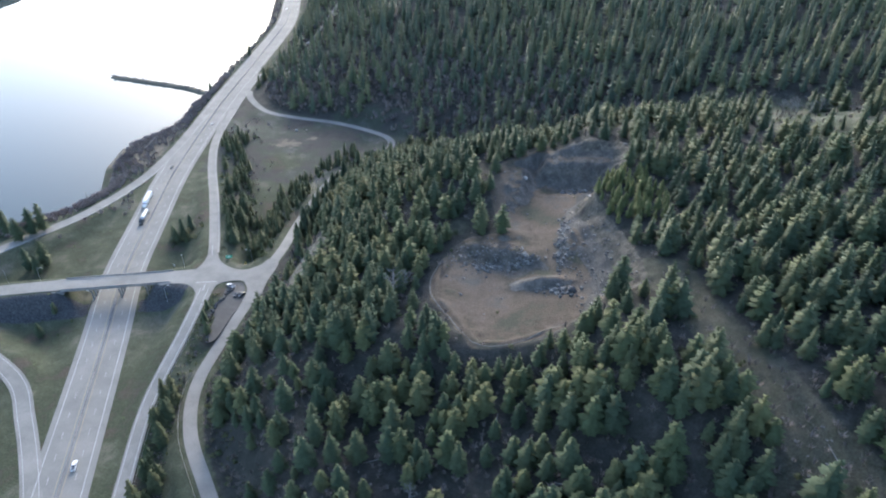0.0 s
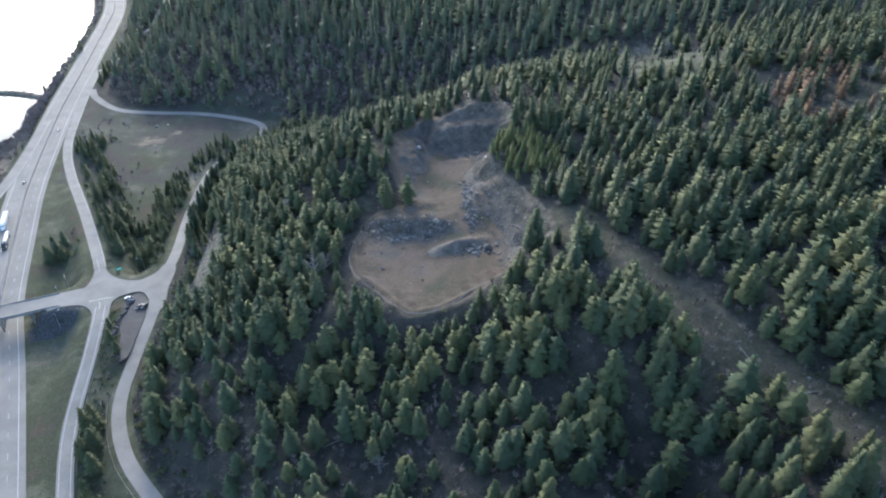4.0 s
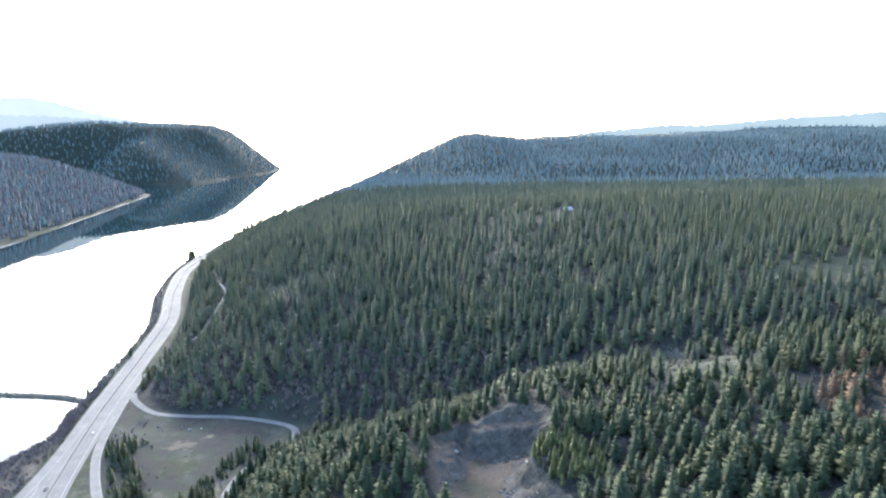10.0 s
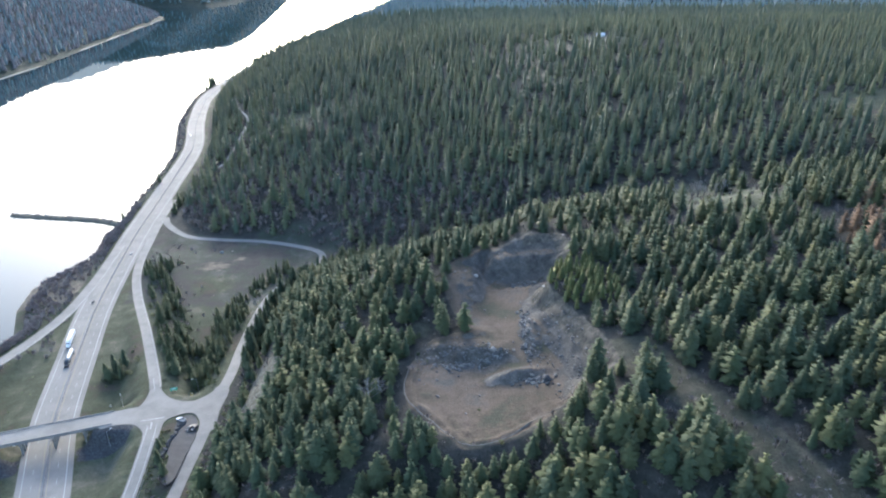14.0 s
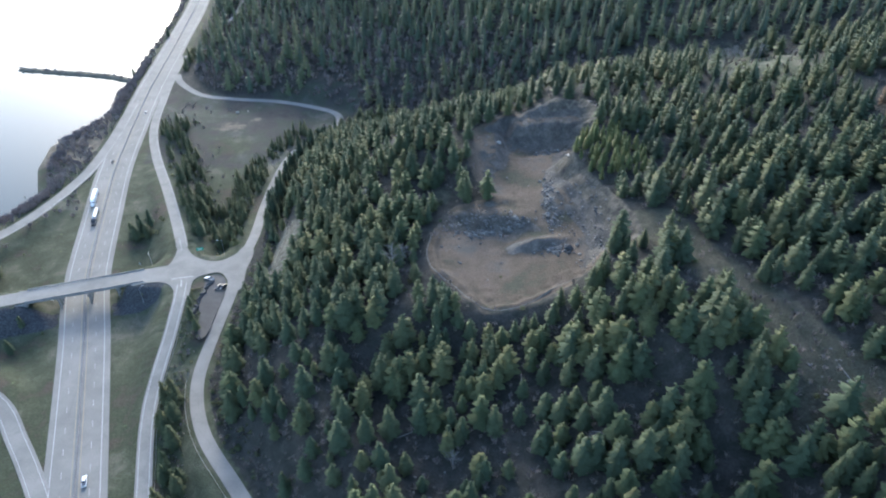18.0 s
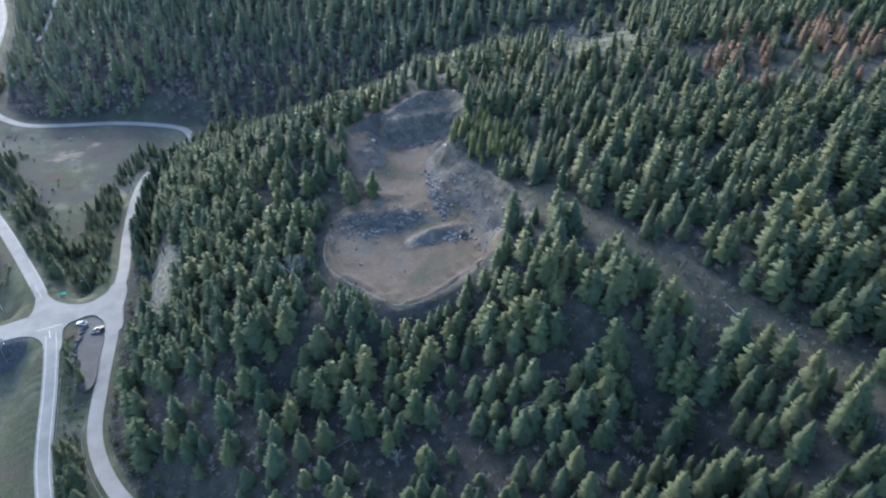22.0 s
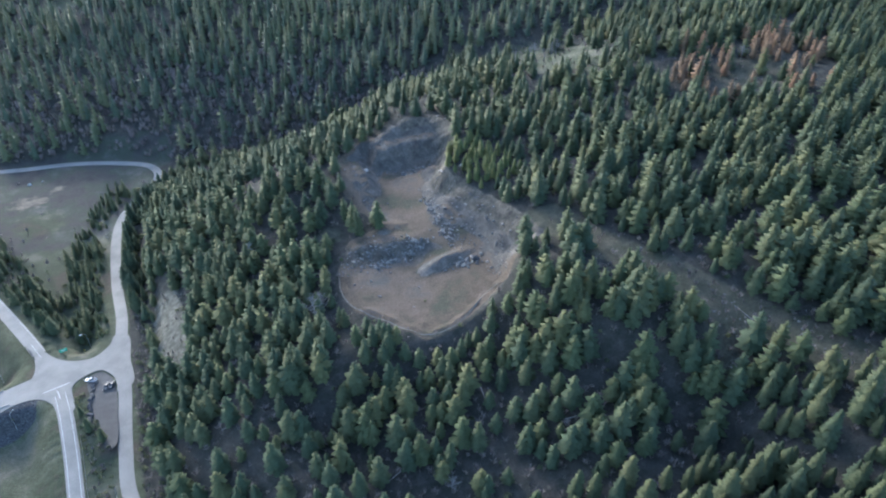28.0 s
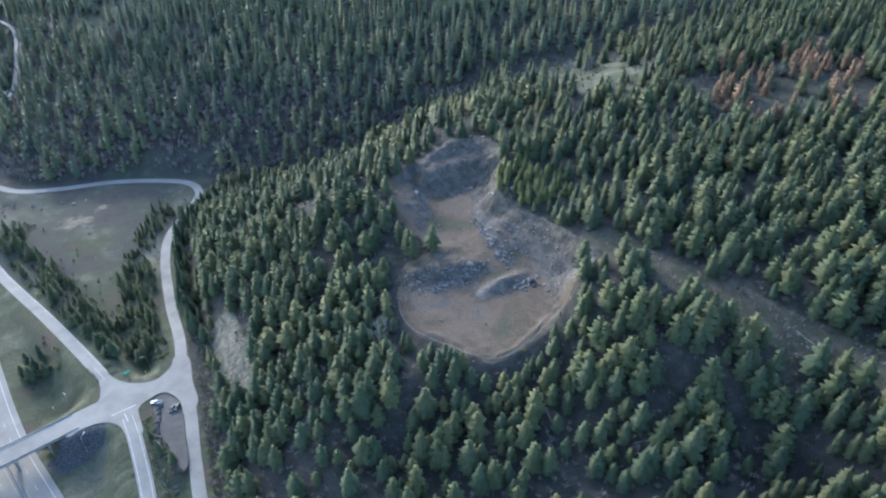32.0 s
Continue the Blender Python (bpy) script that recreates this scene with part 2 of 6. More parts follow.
# ---- quarry ----
QUARRY = [(-25, 267), (-27, 250), (-24, 235), (-15.5, 226), (-7, 215), (-1, 208), (11, 209), (26, 216), (46, 226), (60, 233), (57, 250), (52, 266),
          (45, 283), (37, 302), (46, 318), (54, 336), (54, 356), (40, 360), (24, 361), (6, 357), (-9, 343), (-13, 325), (-8, 306), (-1, 292),
          (8, 282), (-4, 282), (-17, 281)]


APRON = [(-183.1, 312.8), (-177.8, 312.0), (-173.4, 304.0), (-166.5, 296.1), (-158.6, 291.8), (-149.4, 291.5), (-142.6, 298.4), (-140.6, 304.9),
         (-133.4, 302.1), (-132.2, 284.8), (-130.2, 268.5), (-136.8, 263.6), (-137.7, 268.4), (-139.9, 275.2), (-145.5, 280.9), (-151.9, 279.5),
         (-157.7, 273.5), (-155.5, 258.5), (-162.7, 259.6), (-165.3, 264.7), (-170.4, 269.4), (-176.5, 270.8), (-183.5, 269.3), (-189.2, 267.1),
         (-192.6, 278.0), (-184.3, 279.1), (-178.9, 281.7), (-176.1, 288.1), (-176.9, 298.1), (-180.1, 306.6)]
PARKING = [(-151.4, 273.2), (-151.0, 278.0), (-145.6, 279.8), (-140.8, 274.9), (-138.4, 267.6), (-137.4, 262.3), (-136.6, 248.0), (-136.2, 232.0),
           (-141.0, 231.0), (-144.0, 246.0), (-147.2, 252.0), (-148.9, 262.0)]


def inside(x, y, poly):
    hit = np.zeros(x.shape, bool)
    for (ax, ay), (bx, by) in zip(poly, poly[1:] + poly[:1]):
        hit ^= ((ay > y) != (by > y)) & (x < (bx - ax) * (y - ay) / (by - ay + 1e-9) + ax)
    return hit


def edge_distance(x, y, poly):
    d = np.full(x.shape, 1e9)
    for (ax, ay), (bx, by) in zip(poly, poly[1:] + poly[:1]):
        ux, uy = bx - ax, by - ay
        u = np.clip(((x - ax) * ux + (y - ay) * uy) / (ux * ux + uy * uy), 0, 1)
        d = np.minimum(d, np.hypot(x - ax - u * ux, y - ay - u * uy))
    return d


def height(x, y):
    shape = x.shape
    x, y = x.ravel().astype(float), y.ravel().astype(float)
    z = natural(x, y)
    inq, dq = inside(x, y, QUARRY), edge_distance(x, y, QUARRY)
    signed = np.where(inq, dq, -dq)
    rough = waves(x, y, 9, 21) + 0.6 * waves(x, y, 4.5, 22)
    floor = 60.5 + 0.05 * (x + 30) + 0.14 * np.maximum(x, 0) + table(y, [(250, 0), (300, 0.6), (325, 1.5), (370, 2)]) + 3.8 * (ease((y - (264 - 0.3 * x)) / 7.0 + 0.25 * rough) * (1 - ease((x - 8) / 18.0)) + ease((y - 243) / 38.0) * ease((x - 8) / 18.0))
    foot = 337 - 0.013 * (x - 24) ** 2 + 3 * rough
    bench = ease((y - foot) / 10.0) * ease((x - 4) / 9.0)
    bench = np.maximum(bench, ease((y - 296) / 36.0) * ease((10 - x) / 10.0))
    floor = floor + 8.5 * bench + 3.5 * ease((y - 350 + 0.008 * (x - 24) ** 2 - 2 * rough) / 9.0) * ease((x - 8) / 10.0)
    floor = floor + 1.8 * np.exp(-((x + 2 - (y - 270) * 0.7) / 15.0) ** 2 - ((y - 270) / 5.0) ** 2) * (1 + 0.25 * rough)
    floor = floor + 3.6 * np.exp(-((x - 20) / 11.0) ** 2 - ((y - 249 - 0.12 * (x - 20)) / 3.4) ** 2) * (1 + 0.25 * rough)
    floor = floor + 3.5 * np.exp(-((x - 31) / 5.0) ** 2 - ((y - 279) / 14.0) ** 2) * (1 + 0.4 * rough)
    floor = floor + 0.8 * (rough + waves(x, y, 16, 25)) * ease((y - 316) / 8.0)
    floor = floor - 2.6 * np.exp(-((x - 28) / 12.0) ** 2 - ((y - 331) / 7.0) ** 2)
    wid = 9 + 8 * ease((x - 22) / 8.0) * ease((314 - y) / 10.0)
    cut = ease((signed + 3 + 1.3 * rough * (x > 20) + 1.6 * waves(x, y, 26, 23) + 0.9 * rough) / wid)
    lip = ease((x - 26) / 8.0) * ease((316 - y) / 10.0) * ease((y - 226) / 10.0)
    cut = cut * (1 - lip) + np.clip((signed + 1.0 + 0.9 * rough + 1.5 * waves(x, y, 26, 23)) / wid, 0, 1) ** 0.72 * lip
    low_side = ease((266 - y) / 10.0) * ease((46 - x) / 8.0)
    cut = cut * (1 - low_side) + ease((signed + 6) / 6.0) * low_side
    z = z + (floor - z) * cut + (0.5 + 0.3 * (x > 25)) * rough * ease((signed + 8) / 6.0) * (1 - ease((signed - 6) / 6.0))
    z = z + 9.0 * cut * (1 - cut) * waves(x * 1.0 + 0.5 * y, 0.45 * y - 0.2 * x, 7.0, 24) * ease((x - 20) / 8.0)
    z = z + 1.0 * np.exp(-((signed - 0.5) / 1.2) ** 2) * low_side
    for line, half in reversed(ROADS):
        d, rz = near_line(x, y, line)
        slope = 18.0 if line is not OVERPASS else 16.0
        w = 1 - ease((d - half - 1.0) / slope)
        if line is OVERPASS:
            w = w * (np.abs(x - table(y, HIGHWAY_X)) > 19)
        z = z * (1 - w) + (rz - 0.12) * w
    near = (x > -200) & (x < -120) & (y > 220) & (y < 320)
    for poly, level, reach in ((PARKING, 17.05, 4.0), (APRON, 17.35, 6.0)):
        px, py = x[near], y[near]
        d = np.where(inside(px, py, poly), 0, edge_distance(px, py, poly))
        w = 1 - ease((d - 1.5) / reach)
        z[near] = z[near] * (1 - w) + level * w
    park = near.copy()
    park[near] = edge_distance(x[near], y[near], PARKING) < 1.0
    park[near] |= inside(x[near], y[near], PARKING)
    z = np.where(park, np.minimum(z, 17.05), z)
    for line, half in ROADS:
        if line is not OVERPASS:
            d, rz = near_line(x, y, line)
            z = np.where(d < half + 1.2, np.minimum(z, rz - 0.15), z)
    return z.reshape(shape)


def graded(lo, hi, a, b, step, growth):
    """Coordinates every step metres from a to b and ever wider out to lo and hi."""
    v = list(np.arange(a, b, step))
    s = step
    while v[-1] < hi:
        s *= growth
        v.append(min(v[-1] + s, hi))
    s = step
    while v[0] > lo:
        s *= growth
        v.insert(0, max(v[0] - s, lo))
    return np.array(v)


def mesh_from(name, verts, faces, mat=None, smooth=True):
    """A mesh of triangles or quads from arrays."""
    me = bpy.data.meshes.new(name)
    n, k = faces.shape
    me.vertices.add(len(verts))
    me.vertices.foreach_set("co", np.ascontiguousarray(verts, np.float32).ravel())
    me.loops.add(n * k)
    me.loops.foreach_set("vertex_index", np.ascontiguousarray(faces, np.int32).ravel())
    me.polygons.add(n)
    me.polygons.foreach_set("loop_start", np.arange(0, n * k, k, dtype=np.int32))
    if smooth:
        me.polygons.foreach_set("use_smooth", np.ones(n, bool))
    me.update(calc_edges=True)
    me.validate()
    if mat:
        me.materials.append(mat)
    return me


def grid_mesh(name, X, Y, Z, mat):
    ny, nx = X.shape
    i = np.arange(nx * ny).reshape(ny, nx)
    f = np.stack([i[:-1, :-1], i[:-1, 1:], i[1:, 1:], i[1:, :-1]], -1).reshape(-1, 4)
    return mesh_from(name, np.stack([X, Y, Z], -1).reshape(-1, 3), f, mat)


def part(name, bm, mat, parent=None, label=""):
    """Links a bmesh as one mesh object, under a thing or a part where one is given."""
    me = bpy.data.meshes.new(name)
    bm.to_mesh(me)
    bm.free()
    if mat:
        me.materials.append(mat)
    ob = new(name, me)
    ob.parent = parent
    return tagged(ob, label)


def sheet_part(name, me, parent, label=""):
    ob = new(name, me)
    ob.parent = parent
    return tagged(ob, label)


def box(size, at=(0, 0, 0), bevel=0.0, turn=0.0, taper=1.0, bm=None):
    """A box with its base centre at the place, its top narrowed by taper and its edges bevelled."""
    own = bmesh.new()
    bmesh.ops.create_cube(own, size=1.0)
    for v in own.verts:
        k = taper if v.co.z > 0 else 1.0
        v.co = Vector((v.co.x * size[0] * k, v.co.y * size[1] * k, (v.co.z + 0.5) * size[2]))
    if bevel:
        bmesh.ops.bevel(own, geom=own.edges[:], offset=bevel, segments=2, affect="EDGES", profile=0.5)
    own.transform(Matrix.Translation(at) @ Matrix.Rotation(turn, 4, "Z"))
    if bm is None:
        return own
    me = bpy.data.meshes.new("tmp")
    own.to_mesh(me)
    own.free()
    bm.from_mesh(me)
    bpy.data.meshes.remove(me)
    return bm


def rod(a, b, r0, r1=None, sides=8, bm=None):
    """A tapered rod from a to b."""
    bm = bm or bmesh.new()
    a, b = Vector(a), Vector(b)
    m = Matrix.Translation((a + b) / 2) @ (b - a).to_track_quat("Z", "Y").to_matrix().to_4x4()
    bmesh.ops.create_cone(bm, cap_ends=True, segments=sides, radius1=r0, radius2=r0 if r1 is None else r1, depth=(b - a).length, matrix=m)
    return bm


def thing(name, m, label, category, group=""):
    ob = new(name)
    ob.empty_display_size = 0.5
    ob.matrix_world = m
    return tagged(ob, label, category, group)


# ---- ground ----
def ticks(lo, hi, a, b, fine_a, fine_b, growth):
    """Coordinates every 3 m from a to b, every metre in the fine stretch, ever wider beyond."""
    v = graded(lo, hi, a, b, 3.0, growth)
    v = v[(v < fine_a - 1) | (v > fine_b + 1)]
    return np.sort(np.concatenate([v, np.arange(fine_a, fine_b, 1.0)]))


GX = ticks(-4500, 4300, -345, 240, -60, 90, 1.055)
GY = ticks(-500, 4990, 90, 590, 198, 375, 1.033)
X, Y = np.meshgrid(GX, GY)
Z = height(X, Y)
LINES = {"highway": near_line(X.ravel(), Y.ravel(), HIGHWAY)[0].reshape(X.shape), "frontage": near_line(X.ravel(), Y.ravel(), FRONTAGE)[0].reshape(X.shape)}


QUARRY_FACE = smooth_line([(34, 312, 0), (38, 300, 0), (45, 283, 0), (51, 266, 0), (59, 240, 0), (57, 228, 0)], 3.0)
QUARRY_MOUND = smooth_line([(-21, 272, 0), (-8, 268, 0), (8, 260, 0)], 3.0)


def zone_masks(x, y, z, slope):
    """How far each kind of ground cover holds at a place, 0 to 1."""
    flat = (x.ravel(), y.ravel())
    inq, dq = inside(*flat, QUARRY).reshape(x.shape), edge_distance(*flat, QUARRY).reshape(x.shape)
    signed = np.where(inq, dq, -dq)
    dk = x - table(y, ROAD_EDGE)
    xs = table(y, SHORE)
    quarry = ease((signed + 5) / 5.0)
    low = ease((268 - y) / 8.0) * (signed < 6) * ease((50 - x) / 6.0)
    rock = quarry * ease((slope - 0.24) / 0.25) * (1 - low) * ease((x + 12) / 12.0)
    fx_, fy_ = x.ravel(), y.ravel()
    face = near_line(fx_, fy_, QUARRY_FACE)[0].reshape(x.shape)
    rock = np.maximum(rock, ease((table(y, [(230, 15), (262, 13)]) - face) / 5.0) * ease((signed + 3) / 3.0) * ease((x - table(y, [(222, 44), (250, 33), (275, 29), (311, 29)])) / 4.0))
    rock = np.maximum(rock, 0.5 * ease((9 - near_line(fx_, fy_, QUARRY_MOUND)[0].reshape(x.shape)) / 4.0))
    rock = np.maximum(rock, 0.55 * np.exp(-((x - 29) / 17.0) ** 4 - ((y - 338) / 14.0) ** 4))
    bluff = ease((signed + 4) / 3.0) * ease((9.5 - signed) / 5.0) * ease((x - 27) / 6.0) * ease((y - 228) / 12.0) * ease((366 - y) / 6.0)
    verge = ease((-dk - 2) / 6.0) * ease((430 - y) / 30.0) * (x > xs)
    side = ease((24 - np.abs(x - table(y, HIGHWAY_X))) / 8.0) * (y > 400) * (y < 1350)
    shore = ease((14 - (x - xs)) / 10.0) * (x > xs - 30) + ease((x + 352) / 6.0) * ease((-292 - x) / 8.0) * (y > 372) * (y < 500)
    field = ease((-dk - 6) / 8.0) * ease((y - 395) / 25.0) * ease((556 - y) / 18.0) * ease((x + 290) / 15.0)
    sx = table(y, [(90, 142), (114, 136), (131, 127), (147, 118), (161, 110), (174, 101), (192, 93), (208, 83), (228, 74), (250, 66)])
    strip = ease((15 - np.abs(x - sx)) / 9.0) * (y < 250)
    strip = np.maximum(strip, np.exp(-((x - 96) / 10.0) ** 2 - ((y - 150) / 16.0) ** 2) * 0.7)
    glade = 1.4 * np.exp(-((x - 158) / 36.0) ** 2 - ((y - 420) / 56.0) ** 2) + 1.2 * np.exp(-((x - 345) / 75.0) ** 2 - ((y - 575) / 40.0) ** 2) + 0.9 * np.exp(-((x + 185) / 60.0) ** 2 - ((y - 775) / 40.0) ** 2)
    bare = 0.75 * np.exp(-((x - 140) / 120.0) ** 2 - ((y - 925) / 75.0) ** 2) + 0.7 * np.exp(-((x - 66) / 32.0) ** 2 - ((y - 790) / 110.0) ** 2)
    bank = ease((dk - 5) / 5.0) * ease((27 - dk) / 8.0) * ease((y - 240) / 15.0) * ease((326 - y) / 18.0)
    red = np.exp(-((x - 236) / 46.0) ** 2 - ((y - 308) / 36.0) ** 2)
    lx, ly = x.ravel(), y.ravel()
    od = near_line(lx, ly, OVERPASS)[0].reshape(x.shape)
    south = y < table(x, [(-330, 225), (-251, 251), (-201, 270), (-145, 290)])
    riprap = ease((od - 5) / 3.0) * ease((21 - od) / 6.0) * south * (x < -171) * (x > -330) * ease((np.abs(x - table(y, HIGHWAY_X)) - 13) / 3.0)
    far = np.maximum(ease((y - 1150) / 300.0), (x < xs - 200) * 1.0)
    cover = dict(gravel=quarry * (1 - rock), rock=rock, grass=np.clip(np.maximum(verge, np.maximum(np.maximum(side * 0.8, glade), 0.62 * np.exp(-((x + 14) / 15.0) ** 2 - ((y - 244) / 19.0) ** 2) + 0.8 * np.exp(-((x + 196) / 22.0) ** 2 - ((y - 448) / 22.0) ** 2))), 0, 1), shore=np.clip(shore + 0.72 * np.exp(-((x + 207) / 17.0) ** 2 - ((y - 480) / 12.0) ** 2) + 0.55 * np.exp(-((x + 190) / 9.0) ** 2 - ((y - 497) / 7.0) ** 2), 0, 1),
                 field=field, strip=np.clip(np.maximum(strip, np.maximum(np.maximum(bare, red * 0.7), 0.9 * np.exp(-((x + 27) / 9.0) ** 2 - ((y - 292) / 9.0) ** 2))), 0, 1), bank=np.maximum(bank, 0.62 * ease((2.4 - np.abs(signed + 0.5)) / 1.4) * ease((275 - y) / 6.0) * ease((52 - x) / 6.0)), far=far, riprap=riprap, bluff=0.8 * bluff)
    return {k: np.clip(v, 0, 1) for k, v in cover.items()}


gy, gx = np.gradient(Z, GY, GX)
SLOPE = np.hypot(gx, gy)
MASKS = zone_masks(X, Y, Z, SLOPE)


def ground_material():
    m, n, l, b = material("ground cover", 0.95)
    patch = noise_node(n, l, 0.055, 4.0, 0.6)
    rocky = noise_node(n, l, 0.16, 7.0, 0.72)
    flute = noise_node(n, l, 0.45, 5.0, 0.65)
    stretch = n.new("ShaderNodeVectorMath")
    stretch.operation = "MULTIPLY"
    stretch.inputs[1].default_value = (1.0, 1.0, 0.15)
    l.new(flute.inputs["Vector"].links[0].from_socket, stretch.inputs[0])
    l.new(stretch.outputs["Vector"], flute.inputs["Vector"])
    big, mid, small = noise_node(n, l, 0.035, 6.0, 0.65), noise_node(n, l, 0.22, 5.0, 0.6), noise_node(n, l, 1.3, 4.0, 0.65)

    def blend_of(colours, tex):
        return ramp(n, l, tex.outputs["Fac"], [(0.33 + 0.34 * i / (len(colours) - 1), c) for i, c in enumerate(colours)]).outputs["Color"]

    col = blend_of([(0.026, 0.028, 0.023), (0.037, 0.037, 0.032), (0.056, 0.051, 0.045)], mid)
    kinds = [("far", [(0.020, 0.027, 0.021), (0.030, 0.038, 0.029), (0.046, 0.050, 0.039)], big),
             ("strip", [(0.040, 0.044, 0.029), (0.056, 0.055, 0.040), (0.078, 0.071, 0.054)], mid),
             ("field", [(0.034, 0.033, 0.031), (0.049, 0.046, 0.042), (0.044, 0.051, 0.036), (0.074, 0.072, 0.065)], patch),
             ("shore", [(0.070, 0.060, 0.050), (0.115, 0.100, 0.076), (0.150, 0.130, 0.098)], mid),
             ("grass", [(0.060, 0.050, 0.038), (0.043, 0.050, 0.029), (0.060, 0.065, 0.041), (0.098, 0.094, 0.070)], patch),
             ("bank", [(0.050, 0.050, 0.036), (0.098, 0.094, 0.074), (0.165, 0.158, 0.135)], flute),
             ("riprap", [(0.030, 0.031, 0.034), (0.046, 0.047, 0.050), (0.070, 0.071, 0.073)], small),
             ("gravel", [(0.052, 0.053, 0.037), (0.078, 0.062, 0.046), (0.100, 0.079, 0.061), (0.072, 0.067, 0.060)], patch),
             ("rock", [(0.044, 0.041, 0.038), (0.073, 0.068, 0.062), (0.124, 0.113, 0.099)], rocky),
             ("bluff", [(0.040, 0.037, 0.033), (0.074, 0.067, 0.055), (0.128, 0.113, 0.091)], flute)]
    for name, colours, tex in kinds:
        a = n.new("ShaderNodeAttribute")
        a.attribute_name = name
        edge = n.new("ShaderNodeMath")
        edge.operation = "MULTIPLY_ADD"
        l.new(mid.outputs["Fac"], edge.inputs[0])
        edge.inputs[1].default_value = 0.7
        l.new(a.outputs["Fac"], edge.inputs[2])
        fac = ramp(n, l, edge.outputs[0], [(0.72, (0, 0, 0)), (0.95, (1, 1, 1))])
        col = mix_color(n, l, fac.outputs["Color"], col, blend_of(colours, tex))
    grain = ramp(n, l, small.outputs["Fac"], [(0.28, (0.55, 0.55, 0.55)), (0.72, (1.45, 1.45, 1.45))])
    col = mix_color(n, l, 0.75, col, grain.outputs["Color"], "MULTIPLY")
    l.new(col, b.inputs["Base Color"])
    bp = n.new("ShaderNodeBump")
    bp.inputs["Strength"].default_value, bp.inputs["Distance"].default_value = 0.7, 0.6
    l.new(small.outputs["Fac"], bp.inputs["Height"])
    l.new(bp.outputs["Normal"], b.inputs["Normal"])
    b.inputs["Specular IOR Level"].default_value = 0.15
    return m


ground_mesh = grid_mesh("ground", X, Y, Z, ground_material())
for key, mask in MASKS.items():
    ground_mesh.attributes.new(key, "FLOAT", "POINT").data.foreach_set("value", mask.astype(np.float32).ravel())
ground = tagged(new("ground", ground_mesh), "hilly ground of brown earth, dry grass, gravel and forest litter", "ground", kind="structure")

wm, wn2, wl2, wb = material("lake water", 0.015)
wb.inputs["IOR"].default_value = 1.33
wb.inputs["Base Color"].default_value = (0.012, 0.030, 0.036, 1)
ripple = noise_node(wn2, wl2, 0.35, 3.0)
wbump = wn2.new("ShaderNodeBump")
wbump.inputs["Strength"].default_value, wbump.inputs["Distance"].default_value = 0.05, 0.03
wl2.new(ripple.outputs["Fac"], wbump.inputs["Height"])
wl2.new(wbump.outputs["Normal"], wb.inputs["Normal"])
LX, LY = np.meshgrid(np.linspace(-4500, 1500, 30), np.linspace(-600, 4990, 30))
water = tagged(new("water", grid_mesh("water", LX, LY, LX * 0, wm)), "calm lake with the bright sky in its surface", "water", kind="structure")


# ---- roads ----
def ribbon(name, line, lo, hi, mat, lift=0.0, start=0, stop=None, thick=0.0):
    """A strip along the line between the offsets lo and hi to its right; with thick, its edges go down that far."""
    t = np.gradient(line[:, :2], axis=0)
    t /= np.linalg.norm(t, axis=1)[:, None]
    nrm = np.stack([t[:, 1], -t[:, 0]], -1)
    line, nrm = line[start:stop], nrm[start:stop]
    rows = [np.concatenate([line[:, :2] + nrm * s, line[:, 2:] + lift - d], 1) for s, d in ((lo, thick), (lo, 0), (hi, 0), (hi, thick))]
    if not thick:
        rows = rows[1:3]
    k = len(rows)
    v = np.stack(rows, 1).reshape(-1, 3)
    i = (np.arange(len(line) - 1) * k)[:, None] + np.arange(k - 1)[None]
    f = np.stack([i, i + 1, i + k + 1, i + k], -1).reshape(-1, 4)
    me = mesh_from(name, v, f, mat, False)
    me.polygons.foreach_set("use_smooth", np.zeros(len(f), bool))
    return me


def pavement(name, colours, scale=0.06):
    """Worn road surface: patches, fine grain and thin dark cracks."""
    m, n, l, b = material(name, 0.85)
    big, small = noise_node(n, l, scale, 5.0), noise_node(n, l, 3.0, 3.0)
    col = ramp(n, l, big.outputs["Fac"], [(0.35, colours[0]), (0.65, colours[1])]).outputs["Color"]
    grey = ramp(n, l, small.outputs["Fac"], [(0.3, (0.8, 0.8, 0.8)), (0.7, (1.15, 1.15, 1.15))])
    col = mix_color(n, l, 0.7, col, grey.outputs["Color"], "MULTIPLY")
    vor = n.new("ShaderNodeTexVoronoi")
    vor.feature = "DISTANCE_TO_EDGE"
    vor.inputs["Scale"].default_value = 0.09
    g = n.new("ShaderNodeNewGeometry")
    l.new(g.outputs["Position"], vor.inputs["Vector"])
    crack = ramp(n, l, vor.outputs["Distance"], [(0.0, (0.55, 0.55, 0.55)), (0.02, (1, 1, 1))])
    col = mix_color(n, l, 0.2, col, crack.outputs["Color"], "MULTIPLY")
    l.new(col, b.inputs["Base Color"])
    b.inputs["Specular IOR Level"].default_value = 0.2
    return m


HIGHWAY_MAT = pavement("highway concrete", [(0.150, 0.145, 0.133), (0.195, 0.186, 0.170)])
ASPHALT = pavement("old pale asphalt", [(0.150, 0.145, 0.133), (0.200, 0.191, 0.175)], 0.09)
DARK_ASPHALT = pavement("darker asphalt", [(0.12, 0.12, 0.125), (0.17, 0.17, 0.17)])
GRAVEL = mottled("pale road gravel", [(0.130, 0.126, 0.115), (0.170, 0.163, 0.148), (0.21, 0.202, 0.185)], 0.15, 1.8, 0.95, 0.4)
LOT = mottled("lot gravel", [(0.040, 0.038, 0.037), (0.056, 0.054, 0.051), (0.075, 0.072, 0.069)], 0.2, 1.5, 0.95, 0.4)
